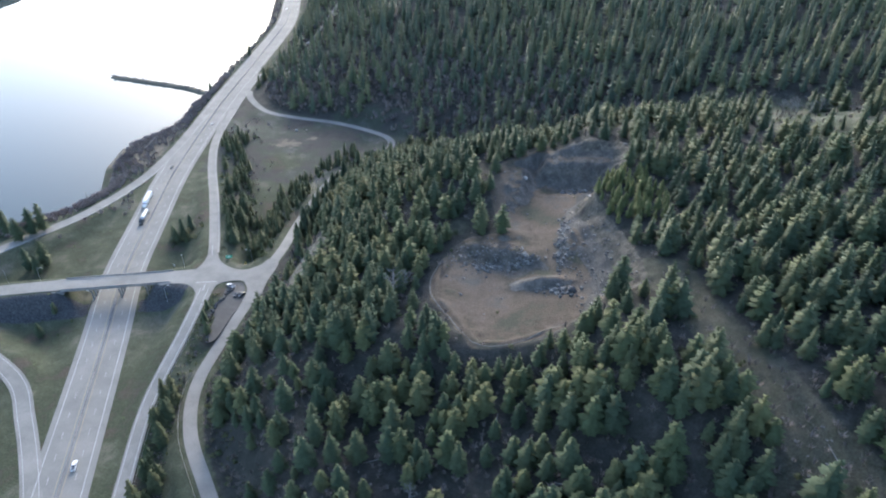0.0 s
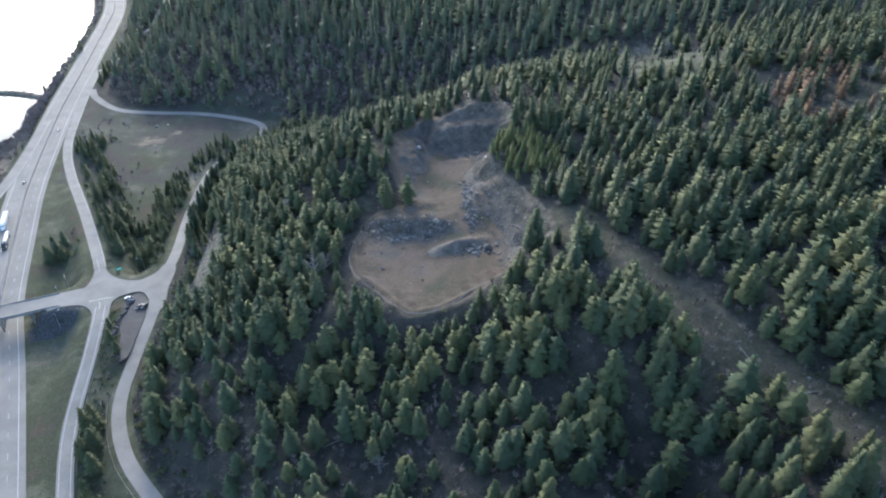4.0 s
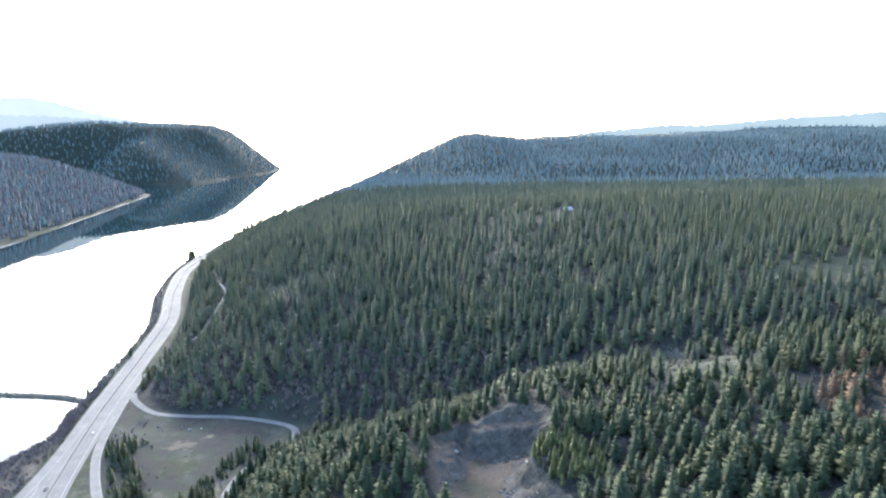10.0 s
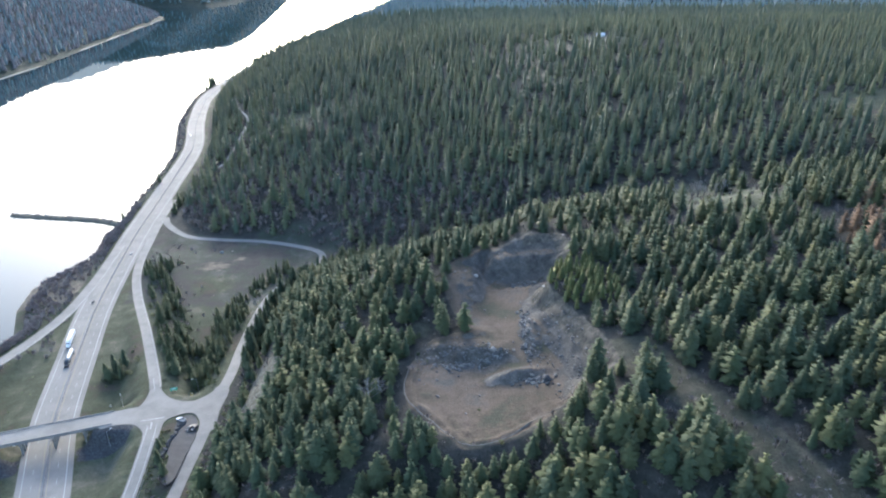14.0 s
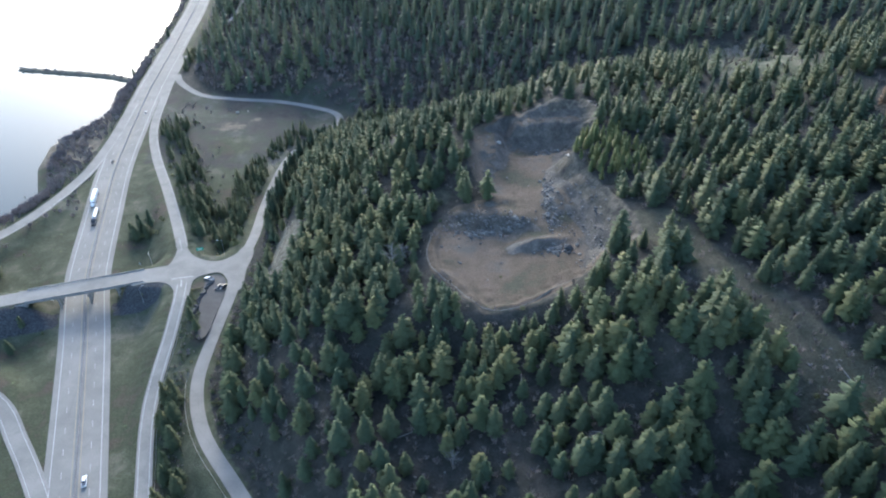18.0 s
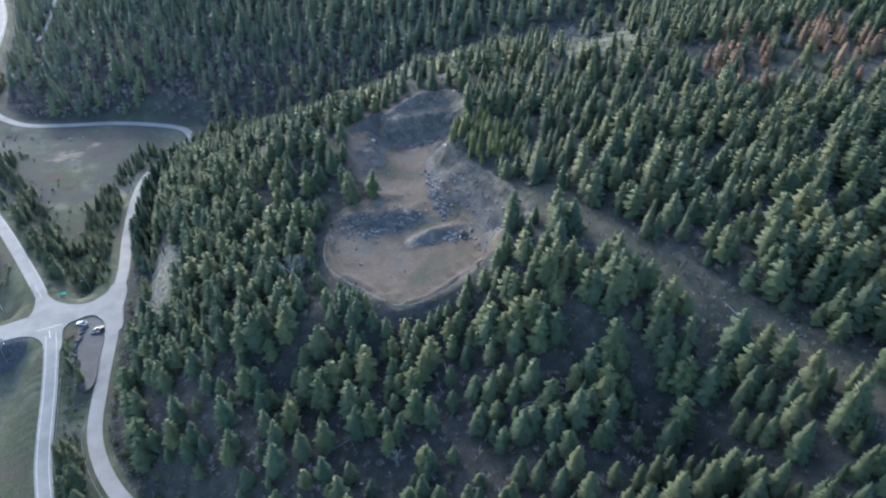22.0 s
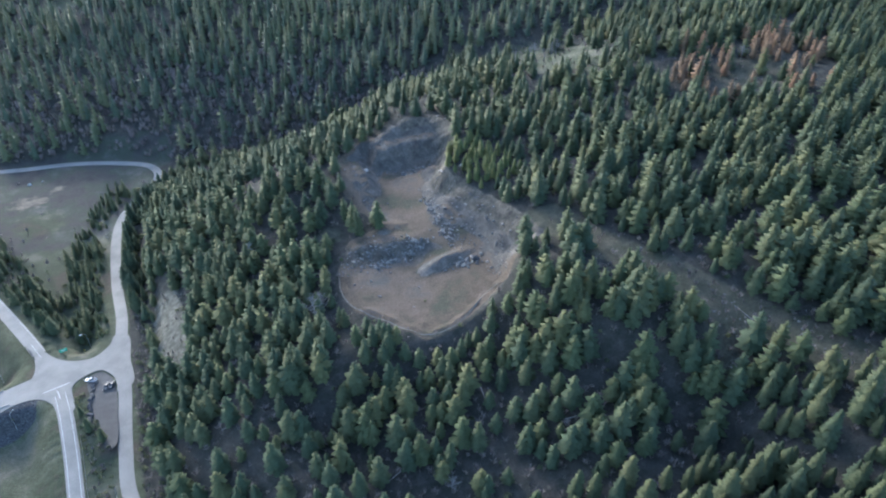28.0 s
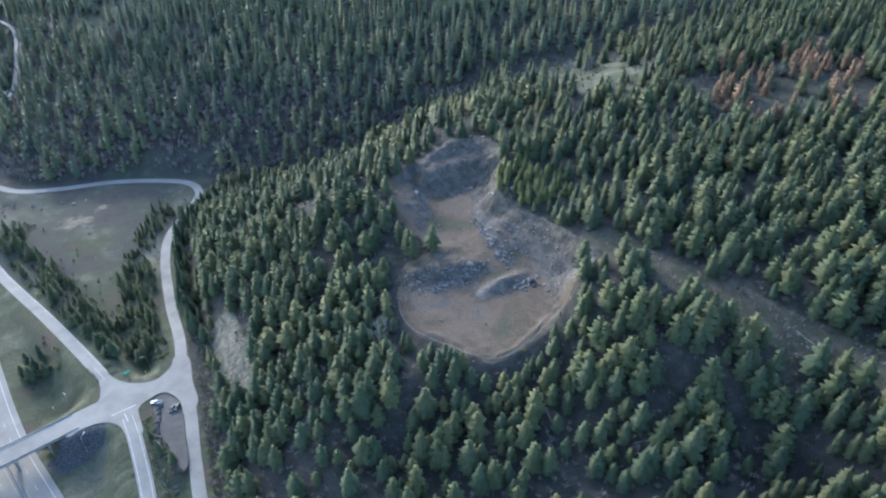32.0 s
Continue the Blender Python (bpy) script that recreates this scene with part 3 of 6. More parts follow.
PAINT = mottled("worn white road paint", [(0.24, 0.24, 0.23), (0.34, 0.34, 0.33)], 0.4, 2.5, 0.7)
YELLOW = mottled("worn yellow road paint", [(0.19, 0.175, 0.12), (0.25, 0.22, 0.14)], 0.4, 2.5, 0.7)
CEMENT = mottled("weathered concrete", [(0.15, 0.148, 0.142), (0.19, 0.187, 0.18), (0.24, 0.235, 0.225)], 0.25, 2.0, 0.9, 0.3)
STEEL = mottled("dull galvanised steel", [(0.35, 0.36, 0.37), (0.5, 0.51, 0.52)], 0.8, 4.0, 0.5, 0.0, 0.8)
WOOD = mottled("weathered post wood", [(0.10, 0.08, 0.06), (0.19, 0.16, 0.13)], 1.0, 5.0, 0.9)


def road(name, line, half, mat, label, lift=0.06, lines=(), start=0, stop=None):
    ob = tagged(new(name, ribbon(name, line, -half, half, mat, lift, start, stop, 0.35)), label, "road", kind="structure")
    for off, width, paint in lines:
        sheet_part("edge_line", ribbon("edge_line", line, off - width / 2, off + width / 2, paint, lift + 0.012, start, stop), ob)
    return ob


highway = road("highway", HIGHWAY, 12.2, HIGHWAY_MAT, "pale concrete four-lane highway with worn lane lines", 0.06,
               [(-9.6, 0.35, PAINT), (9.4, 0.35, PAINT), (-1.5, 0.25, YELLOW), (1.5, 0.25, YELLOW)])
sheet_part("median_strip", ribbon("median_strip", HIGHWAY, -0.95, 0.95, DARK_ASPHALT, 0.066), highway, "dark strip under the median barrier")
seg = np.linalg.norm(np.diff(HIGHWAY[:, :2], axis=0), axis=1)
run = np.concatenate([[0], np.cumsum(seg)])
for off in (-5.5, 5.4):
    for s0 in np.arange(40, 1180, 12.2):
        i0, i1 = np.searchsorted(run, s0), np.searchsorted(run, s0 + 3.6)
        u = np.array([np.interp([s0, s0 + 1.8, s0 + 3.6], run, HIGHWAY[:, k]) for k in range(3)]).T
        sheet_part("lane_dash", ribbon("lane_dash", u, off - 0.11, off + 0.11, PAINT, 0.075), highway)
road("ramp_1", RAMP_SE, 3.3, ASPHALT, "narrow pale asphalt highway ramp with white edge lines", 0.09, [(-2.3, 0.3, PAINT), (2.1, 0.3, PAINT)])
road("ramp_2", RAMP_NE, 3.3, ASPHALT, "pale asphalt ramp leaving the crossing", 0.09, [(2.6, 0.22, PAINT)])
road("ramp_3", RAMP_SW, 4.2, ASPHALT, "curved pale asphalt ramp with white edge lines", 0.09, [(-2.8, 0.25, PAINT), (2.8, 0.25, PAINT)])
road("ramp_4", RAMP_NW, 4.2, ASPHALT, "pale asphalt ramp beside the lake shore", 0.09, [(2.9, 0.25, PAINT)])
road("frontage_road", FRONTAGE, 2.95, ASPHALT, "pale worn frontage road along the wooded hill", 0.07)
road("overpass_road", OVERPASS, 5.0, ASPHALT, "pale asphalt road over the highway bridge", 0.12)

# crossing apron with its rounded corners, and the lot beside it
def flat_shape(name, outline, z, mat, label, category="pavement", thick=0.3):
    loop = smooth_line([(x, y, 0) for x, y in outline[-1:] + outline + outline[:2]], 1.3)
    a, b = (np.hypot(loop[:, 0] - p[0], loop[:, 1] - p[1]) for p in (outline[0], outline[0]))
    first = int(a[: len(a) // 2].argmin())
    last = len(a) // 2 + int(a[len(a) // 2:].argmin())
    outline = [tuple(p[:2]) for p in loop[first:last]]
    bm = bmesh.new()
    top = bm.faces.new([bm.verts.new((x, y, z)) for x, y in outline])
    bmesh.ops.recalc_face_normals(bm, faces=bm.faces[:])
    if top.normal.z < 0:
        top.normal_flip()
    ext = bmesh.ops.extrude_face_region(bm, geom=[top])
    bmesh.ops.translate(bm, verts=[v for v in ext["geom"] if isinstance(v, bmesh.types.BMVert)], vec=(0, 0, 0.0))
    for v in [v for v in bm.verts if v not in {w for g in ext["geom"] if isinstance(g, bmesh.types.BMFace) for w in g.verts}]:
        v.co.z -= thick
    bmesh.ops.recalc_face_normals(bm, faces=bm.faces[:])
    return tagged(part(name, bm, mat), label, category, kind="structure")


flat_shape("crossing", APRON, 17.675, ASPHALT, "pale asphalt crossing with rounded corners")
flat_shape("parking_lot", PARKING, 17.28, LOT, "dark gravel lot beside the crossing", "parking lot")
crossing = bpy.data.objects["crossing"]
for a, b, w in (((-170.0, 273.6), (-159.2, 276.9), 0.5), ((-164.1, 273.0), (-162.3, 267.4), 0.5), ((-161.6, 265.0), (-160.4, 260.2), 0.5), ((-174.5, 300), (-180.5, 311.5), 0.25)):
    u = np.array([(*a, 17.69), ((a[0] + b[0]) / 2, (a[1] + b[1]) / 2, 17.69), (*b, 17.69)])
    sheet_part("stop_line", ribbon("stop_line", u, -w / 2, w / 2, PAINT), crossing, "worn white painted line")


def on_ground(x, y):
    return float(height(np.array([x]), np.array([y]))[0])


def along_highway(y, off):
    """A place on the highway at y, off metres to the right of its middle, and its heading."""
    a, b = float(table(y - 4, HIGHWAY_X)), float(table(y + 4, HIGHWAY_X))
    h = math.atan2(b - a, 8.0)
    return a / 2 + b / 2 + off * math.cos(h), y - off * math.sin(h), h


# ---- highway bridge ----
BRIDGE_A, BRIDGE_B = Vector((-240, 255.0, 16.95)), Vector((-186, 276.0, 17.3))
axis = BRIDGE_B - BRIDGE_A
bridge_turn = math.atan2(axis.y, axis.x)
bridge = thing("overpass_bridge", Matrix.Translation((BRIDGE_A + BRIDGE_B) / 2) @ Matrix.Rotation(bridge_turn, 4, "Z"), "concrete road bridge with low parapets over the highway", "bridge")
span = axis.length
part("deck", box((span, 11.5, 0.5), (0, 0, -0.55), 0.05), CEMENT, bridge)
for side in (-1, 1):
    part("parapet", box((span, 0.26, 0.80), (0, side * 5.55, 0.25), 0.04), CEMENT, bridge, "pale concrete parapet")
    ab = part("abutment", box((1.4, 12, 5.4), (side * (span / 2 - 0.4), 0, -6.2), 0.06), CEMENT, bridge, "sloped concrete abutment")
    for wing in (-1, 1):
        w = part("wing_wall", box((5, 0.5, 3.2), (side * (span / 2 + 2.2), wing * 5.9, -3.4), 0.05), CEMENT, ab)
for gy_ in (-4.2, -2.1, 0, 2.1, 4.2):
    part("girder", box((span, 0.5, 1.1), (0, gy_, -1.62), 0.04), CEMENT, bridge)
for px in (-14.0, 0.6, 15.0):
    cap = part("pier_cap", box((1.1, 10.5, 0.9), (px, 0, -2.5), 0.06), CEMENT, bridge)
    for gy_ in (-3.6, 0, 3.6):
        part("pier_column", rod((px, gy_, -9.4), (px, gy_, -2.45), 0.5, sides=14), CEMENT, cap)

# ---- median barrier, in cast lengths ----
barrier = tagged(new("median_barrier"), "grey cast concrete barrier along the highway median", "barrier", kind="structure")
bar_bm = bmesh.new()
for (px, w) in ((-0.32, 0.0), (-0.30, 0.12), (-0.14, 0.30), (-0.09, 0.85), (0.09, 0.85), (0.14, 0.30), (0.30, 0.12), (0.32, 0.0)):
    bar_bm.verts.new((px, -2.96, w)), bar_bm.verts.new((px, 2.96, w))
bar_bm.verts.ensure_lookup_table()
for k in range(7):
    bar_bm.faces.new([bar_bm.verts[i] for i in (2 * k, 2 * k + 1, 2 * k + 3, 2 * k + 2)])
bar_bm.faces.new([bar_bm.verts[2 * k] for k in range(8)])
bar_bm.faces.new([bar_bm.verts[2 * k + 1] for k in range(7, -1, -1)])
bmesh.ops.recalc_face_normals(bar_bm, faces=bar_bm.faces[:])
bar_mesh = bpy.data.meshes.new("barrier_block")
bar_bm.to_mesh(bar_mesh)
bar_bm.free()
bar_mesh.materials.append(CEMENT)
for y in np.arange(120, 1250, 6.0):
    x, yy, h = along_highway(float(y), 0.0)
    ob = new("barrier_block", bar_mesh)
    ob.parent = barrier
    ob.matrix_world = pose(x, yy, 8.05, 0, 0, -math.degrees(h)) @ Matrix.Diagonal((1, 1.03, 1, 1))


# ---- guard rails ----
def guard_rail(line, off, start, stop, label):
    t = np.gradient(line[:, :2], axis=0)
    t /= np.linalg.norm(t, axis=1)[:, None]
    path = np.concatenate([line[:, :2] + np.stack([t[:, 1], -t[:, 0]], -1) * off, line[:, 2:]], 1)[start:stop]
    root = tagged(new("guard_rail"), label, "guard rail", kind="structure")
    face = [(-0.04, 0.46), (0.05, 0.52), (-0.02, 0.60), (0.05, 0.68), (-0.04, 0.76)]
    tt = np.gradient(path[:, :2], axis=0)
    tt /= np.linalg.norm(tt, axis=1)[:, None]
    nn = np.stack([tt[:, 1], -tt[:, 0]], -1)
    v = np.stack([np.concatenate([path[:, :2] + nn * a, path[:, 2:] + b], 1) for a, b in face], 1)
    k = len(face)
    i = (np.arange(len(path) - 1) * k)[:, None] + np.arange(k - 1)[None]
    f = np.stack([i, i + 1, i + k + 1, i + k], -1).reshape(-1, 4)
    sheet_part("rail", mesh_from("rail", v.reshape(-1, 3), f, STEEL, False), root)
    post = bpy.data.meshes.new("rail_post")
    bm = box((0.16, 0.2, 0.95), (0, 0, -0.25), 0.02)
    bm.to_mesh(post)
    bm.free()
    post.materials.append(WOOD)
    for p, n_ in zip(path[::1], nn[::1]):
        ob = new("rail_post", post)
        ob.parent = root
        ob.location = (p[0] - n_[0] * 0.16, p[1] - n_[1] * 0.16, p[2])


guard_rail(RAMP_SE, 4.4, 30, 68, "galvanised steel guard rail beside the ramp")
guard_rail(FRONTAGE, -4.9, 4, 36, "galvanised steel guard rail on the outside of the road bend")
guard_rail(RAMP_NW, -4.7, 0, 12, "steel guard rail round the ramp corner")


# ---- signs, lamps, poles ----
GREEN_SIGN = mottled("green sign sheet", [(0.04, 0.30, 0.18), (0.06, 0.38, 0.24)], 1.5, 6.0, 0.45)
WHITE_SHEET = mottled("white painted sheet", [(0.62, 0.62, 0.60), (0.8, 0.8, 0.78)], 1.5, 6.0, 0.5)
YELLOW_SHEET = mottled("yellow sign sheet", [(0.62, 0.42, 0.04), (0.72, 0.5, 0.06)], 1.5, 6.0, 0.5)


def road_sign(x, y, w, h, top, sheet, label, turn):
    root = thing("road_sign", pose(x, y, on_ground(x, y), 0, 0, turn), label, "sign")
    for s in (-1, 1):
        part("post", box((0.1, 0.1, top), (s * w * 0.32, 0, -0.2), 0.01), STEEL, root)
    panel = part("panel", box((w, 0.06, h), (0, -0.09, top - h - 0.25), 0.02), sheet, root)
    for k in range(2):
        part("line_of_text", box((w * (0.7 - 0.2 * k), 0.01, h * 0.14), (0, -0.126, top - h * (0.42 + 0.3 * k) - 0.25), 0.003), WHITE_SHEET if sheet is not WHITE_SHEET else DARK_ASPHALT, panel)


road_sign(-164.5, 301.5, 3.6, 1.9, 3.2, GREEN_SIGN, "green road sign with white lines on two posts", 20)
road_sign(-156.5, 305.0, 0.8, 1.2, 2.6, YELLOW_SHEET, "small yellow road sign on a post", 15)
road_sign(-233.0, 262.5, 1.2, 1.2, 2.8, WHITE_SHEET, "white road sign beside the bridge", 20)
road_sign(-202.0, 300.0, 0.9, 1.2, 2.4, WHITE_SHEET, "small white road sign in the grass", 10)


def street_lamp(x, y, tall, reach, turn, label):
    root = thing("street_lamp", pose(x, y, on_ground(x, y), 0, 0, turn), label, "street lamp", "lamps at the crossing")
    part("base", rod((0, 0, -0.3), (0, 0, 0.35), 0.28, 0.24, 12), CEMENT, root)
    part("pole", rod((0, 0, 0.3), (0, 0, tall), 0.12, 0.07, 10), STEEL, root)
    arm = part("arm", rod((0, 0, tall - 0.15), (reach, 0, tall + 0.45), 0.06, 0.045, 8), STEEL, root)
    part("lamp_head", box((0.85, 0.34, 0.18), (reach + 0.3, 0, tall + 0.38), 0.05, 0, 0.8), WHITE_SHEET, arm)


for x, y, turn in ((-194.5, 299.5, -60), (-154.5, 309.5, 200), (-262, 262, 20), (-182, 262, 60), (-286, 262, -40)):
    street_lamp(x, y, 9.5, 2.2, turn, "tall galvanised street lamp with one arm on grass")


def utility_pole(x, y, tall):
    root = thing("utility_pole", pose(x, y, on_ground(x, y), 0, 0, 70), "weathered wooden utility pole with a crossarm", "pole", "utility poles")
    part("post", rod((0, 0, -0.5), (0, 0, tall), 0.17, 0.11, 10), WOOD, root)
    arm = part("crossarm", box((2.4, 0.1, 0.13), (0, 0.14, tall - 0.9), 0.01), WOOD, root)
    for s in (-1.05, -0.4, 0.4, 1.05):
        part("insulator", rod((s, 0.14, tall - 0.77), (s, 0.14, tall - 0.58), 0.05, 0.035, 8), CEMENT, arm)


for x, y in ((-296, 349), (-299, 402), (-306, 480), (-333, 560)):
    utility_pole(x, y, 11)

# ---- vehicles ----
RUBBER = mottled("tyre rubber", [(0.012, 0.012, 0.012), (0.03, 0.03, 0.03)], 2.0, 9.0, 0.85)
GLASS, gn, gl, gb = material("dark window glass", 0.05)
gb.inputs["Base Color"].default_value = (0.02, 0.025, 0.03, 1)


def car_paint(name, rgb):
    m, n, l, b = material(name, 0.3)
    dust = noise_node(n, l, 2.0, 4.0, 0.6, False)
    col = ramp(n, l, dust.outputs["Fac"], [(0.35, rgb), (0.75, tuple(0.8 * c + 0.03 for c in rgb))])
    l.new(col.outputs["Color"], b.inputs["Base Color"])
    b.inputs["Coat Weight"].default_value = 0.4
    return m


BLACK_PAINT, WHITE_PAINT, SILVER_PAINT, RED_PAINT = car_paint("black paint", (0.015, 0.016, 0.018)), car_paint("white paint", (0.75, 0.75, 0.74)), car_paint("silver paint", (0.45, 0.46, 0.47)), car_paint("dark red paint", (0.16, 0.03, 0.03))


def wheel(parent, x, y, r, w):
    tyre = part("wheel", rod((x - w / 2, y, r), (x + w / 2, y, r), r, r, 18), RUBBER, parent, "black rubber tyre")
    s = 1 if x > 0 else -1
    part("rim", rod((x + s * w * 0.45, y, r), (x + s * (w / 2 + 0.02), y, r), r * 0.6, r * 0.5, 14), STEEL, tyre, "grey steel rim")


def shaped_body(profile, width, bevel, tuck=0.0):
    """A body from its side outline (y, z), rounded, and drawn in towards the roof."""
    bm = bmesh.new()
    f = bm.faces.new([bm.verts.new((-width / 2, y, z)) for y, z in profile])
    ext = bmesh.ops.extrude_face_region(bm, geom=[f])
    bmesh.ops.translate(bm, verts=[v for v in ext["geom"] if isinstance(v, bmesh.types.BMVert)], vec=(width, 0, 0))
    zmin, zmax = min(z for _, z in profile), max(z for _, z in profile)
    for v in bm.verts:
        v.co.x *= 1 - tuck * (v.co.z - zmin) / (zmax - zmin)
    bmesh.ops.recalc_face_normals(bm, faces=bm.faces[:])
    bmesh.ops.bevel(bm, geom=bm.edges[:], offset=bevel, segments=2, affect="EDGES", profile=0.5)
    return bm


def car(x, y, z, turn, paint, label, pickup=False):
    root = thing("pickup_truck" if pickup else "car", pose(x, y, z, 0, 0, turn), label, "pickup" if pickup else "car")
    n = 5.5 if pickup else 4.5
    h = n / 2
    part("body", shaped_body([(-h, 0.35), (h - 0.1, 0.35), (h, 0.6), (h - 0.1, 0.88), (0.9, 1.0), (-h + 0.05, 1.02), (-h, 0.7)], 1.85, 0.07, 0.06), paint, root)
    if pickup:
        cabin = [(1.15, 0.98), (0.45, 1.72), (-0.75, 1.75), (-0.9, 0.98)]
        part("load_bed", box((1.5, 1.65, 0.12), (0, -1.75, 0.99), 0.02), DARK_ASPHALT, root, "dark open load bed")
        for s in (-0.83, 0.83):
            part("bed_wall", box((0.12, 1.8, 0.3), (s, -1.75, 0.98), 0.03), paint, root)
    else:
        cabin = [(1.2, 0.98), (0.45, 1.46), (-1.1, 1.48), (-1.9, 1.0)]
    part("cabin", shaped_body(cabin, 1.66, 0.05, 0.22), GLASS, root, "dark glazed cabin")
    roof_y = (cabin[1][0] + cabin[2][0]) / 2
    part("roof", box((1.28, abs(cabin[1][0] - cabin[2][0]) - 0.05, 0.07), (0, roof_y, cabin[2][1] - 0.04), 0.03), paint, root)
    for sx in (-0.82, 0.82):
        for sy in (h - 0.9, -h + 0.95):
            wheel(root, sx, sy, 0.36 if pickup else 0.33, 0.24)
        part("headlight", box((0.36, 0.08, 0.15), (sx * 0.8, h - 0.06, 0.68), 0.03), WHITE_SHEET, root)
        part("tail_light", box((0.22, 0.06, 0.18), (sx * 0.88, -h + 0.02, 0.78), 0.02), RED_PAINT, root)
    return root


def semi_truck(x, y, z, turn, cab_paint, label, tank=False):
    root = thing("semi_truck", pose(x, y, z, 0, 0, turn), label, "truck")
    if tank:
        bm = rod((0, -9.6, 2.35), (0, 2.2, 2.35), 1.2, 1.2, 24)
        bmesh.ops.bevel(bm, geom=[e for e in bm.edges if len({round(v.co.y, 2) for v in e.verts}) == 1], offset=0.25, segments=3, affect="EDGES")
        tank_ob = part("tank", bm, SILVER_PAINT, root, "long pale tank")
        for k in range(4):
            part("hatch", rod((0, -8 + k * 3, 3.5), (0, -8 + k * 3, 3.72), 0.3, 0.28, 12), STEEL, tank_ob)
    else:
        box_ob = part("trailer_box", box((2.55, 14.2, 2.8), (0, -2.6, 1.2), 0.05), WHITE_SHEET, root, "long white trailer box")
        for k in range(14):
            part("roof_bow", box((2.4, 0.06, 0.03), (0, -9 + k, 4.0), 0.008), CEMENT, box_ob)
        part("rear_door", box((2.3, 0.05, 2.5), (0, -9.72, 1.35), 0.01), CEMENT, box_ob)
    part("frame", box((1.0, 17.5, 0.3), (0, -0.8, 0.85), 0.03), DARK_ASPHALT, root)
    part("cab", shaped_body([(4.9, 0.6), (6.9, 0.6), (7.0, 1.1), (6.9, 2.2), (6.2, 3.2), (5.2, 3.75), (4.9, 3.75)], 2.4, 0.08, 0.06), cab_paint, root)
    part("hood", shaped_body([(6.8, 0.6), (8.6, 0.6), (8.7, 1.0), (8.5, 1.75), (6.8, 2.05)], 2.0, 0.1, 0.1), cab_paint, root)
    ws = part("windscreen", box((2.05, 0.06, 0.95), (0, 6.72, 2.1), 0.02), GLASS, root)
    for s in (-1, 1):
        part("side_window", box((0.05, 0.8, 0.6), (s * 1.15, 6.1, 2.2), 0.01), GLASS, root)
        part("mirror", box((0.1, 0.18, 0.6), (s * 1.42, 6.7, 1.9), 0.03), DARK_ASPHALT, root)
        part("exhaust_stack", rod((s * 1.05, 4.75, 1.2), (s * 1.05, 4.75, 4.0), 0.09, 0.09, 10), STEEL, root)
        part("fuel_tank", rod((s * 0.95, 4.2, 0.8), (s * 0.95, 5.8, 0.8), 0.32, 0.32, 14), STEEL, root)
        for wy in (7.6, 3.9, 2.7, -7.4, -8.6):
            wheel(root, s * 1.08, wy, 0.5, 0.34 if wy > 7 else 0.5)
    return root


def drive(make, y, off, south, *args):
    x, yy, h = along_highway(y, off)
    return make(x, yy, 8.06, -math.degrees(h) + (180 if south else 0), *args)


drive(semi_truck, 366, -7.4, True, WHITE_PAINT, "white semi truck with a long box trailer on the highway")
drive(semi_truck, 343, -3.7, True, BLACK_PAINT, "black semi truck with a pale tank trailer on the highway", True)
drive(car, 153.5, 3.6, False, WHITE_PAINT, "white pickup truck driving on the highway", True)
drive(car, 417, -3.6, True, BLACK_PAINT, "black car driving on the highway")
drive(car, 500, 5.4, False, SILVER_PAINT, "silver car far along the highway")
drive(car, 900, -5.5, True, WHITE_PAINT, "white car far along the lakeside highway")
car(-149.5, 275.2, 17.29, 70, SILVER_PAINT, "silver pickup truck parked on the gravel lot", True)
car(-142.4, 268.6, 17.29, 160, BLACK_PAINT, "black car with a pale roof parked on the gravel lot")
car(-140.0, 268.9, 17.29, 158, BLACK_PAINT, "black car parked beside another on gravel")

# a row of dark boulders along the lot
rnd = random.Random(5)
DARK_STONE = mottled("dark boulder stone", [(0.03, 0.03, 0.033), (0.07, 0.07, 0.072)], 0.8, 4.0, 0.9)


def stone(seed, sx, sy, sz, subdivisions=2):
    """A rough stone that sinks a little into the ground."""
    bm = bmesh.new()
    bmesh.ops.create_icosphere(bm, subdivisions=subdivisions, radius=1.0)
    for v in bm.verts:
        v.co *= 1 + 0.35 * noise.noise(v.co * 1.3 + Vector((seed * 7.1, 0, 0)))
        v.co = Vector((v.co.x * sx, v.co.y * sy, max(v.co.z * sz + 0.45 * sz, -0.15)))
    return bm


for k in range(15):
    u = k / 14
    px, py = -147.6 - 1.2 * math.sin(u * 3) + rnd.uniform(-0.5, 0.5), 272.5 - 24 * u + rnd.uniform(-0.4, 0.4)
    bm = stone(k, rnd.uniform(0.8, 1.3), rnd.uniform(0.7, 1.1), rnd.uniform(0.55, 0.9))
    ob = tagged(part("boulder", bm, DARK_STONE), "dark rough boulder in a row along the lot edge", "boulder", "boulders along the lot")
    ob.matrix_world = pose(px, py, 17.25, 0, 0, rnd.uniform(0, 360))

# ---- quarry rubble ----
ROCK_GREY = mottled("broken grey rock", [(0.045, 0.045, 0.047), (0.105, 0.102, 0.098), (0.21, 0.20, 0.185)], 0.5, 2.5, 0.9)
PALE_ROCK = mottled("pale weathered rock", [(0.20, 0.19, 0.17), (0.33, 0.31, 0.28)], 0.5, 2.5, 0.9)
stone_meshes = []
for k in range(8):
    bm = stone(40 + k, rnd.uniform(0.7, 1.2), rnd.uniform(0.6, 1.0), rnd.uniform(0.5, 0.85), 1)
    me = bpy.data.meshes.new("rubble_stone")
    bm.to_mesh(me)
    bm.free()
    me.materials.append(ROCK_GREY)
    stone_meshes.append(me)
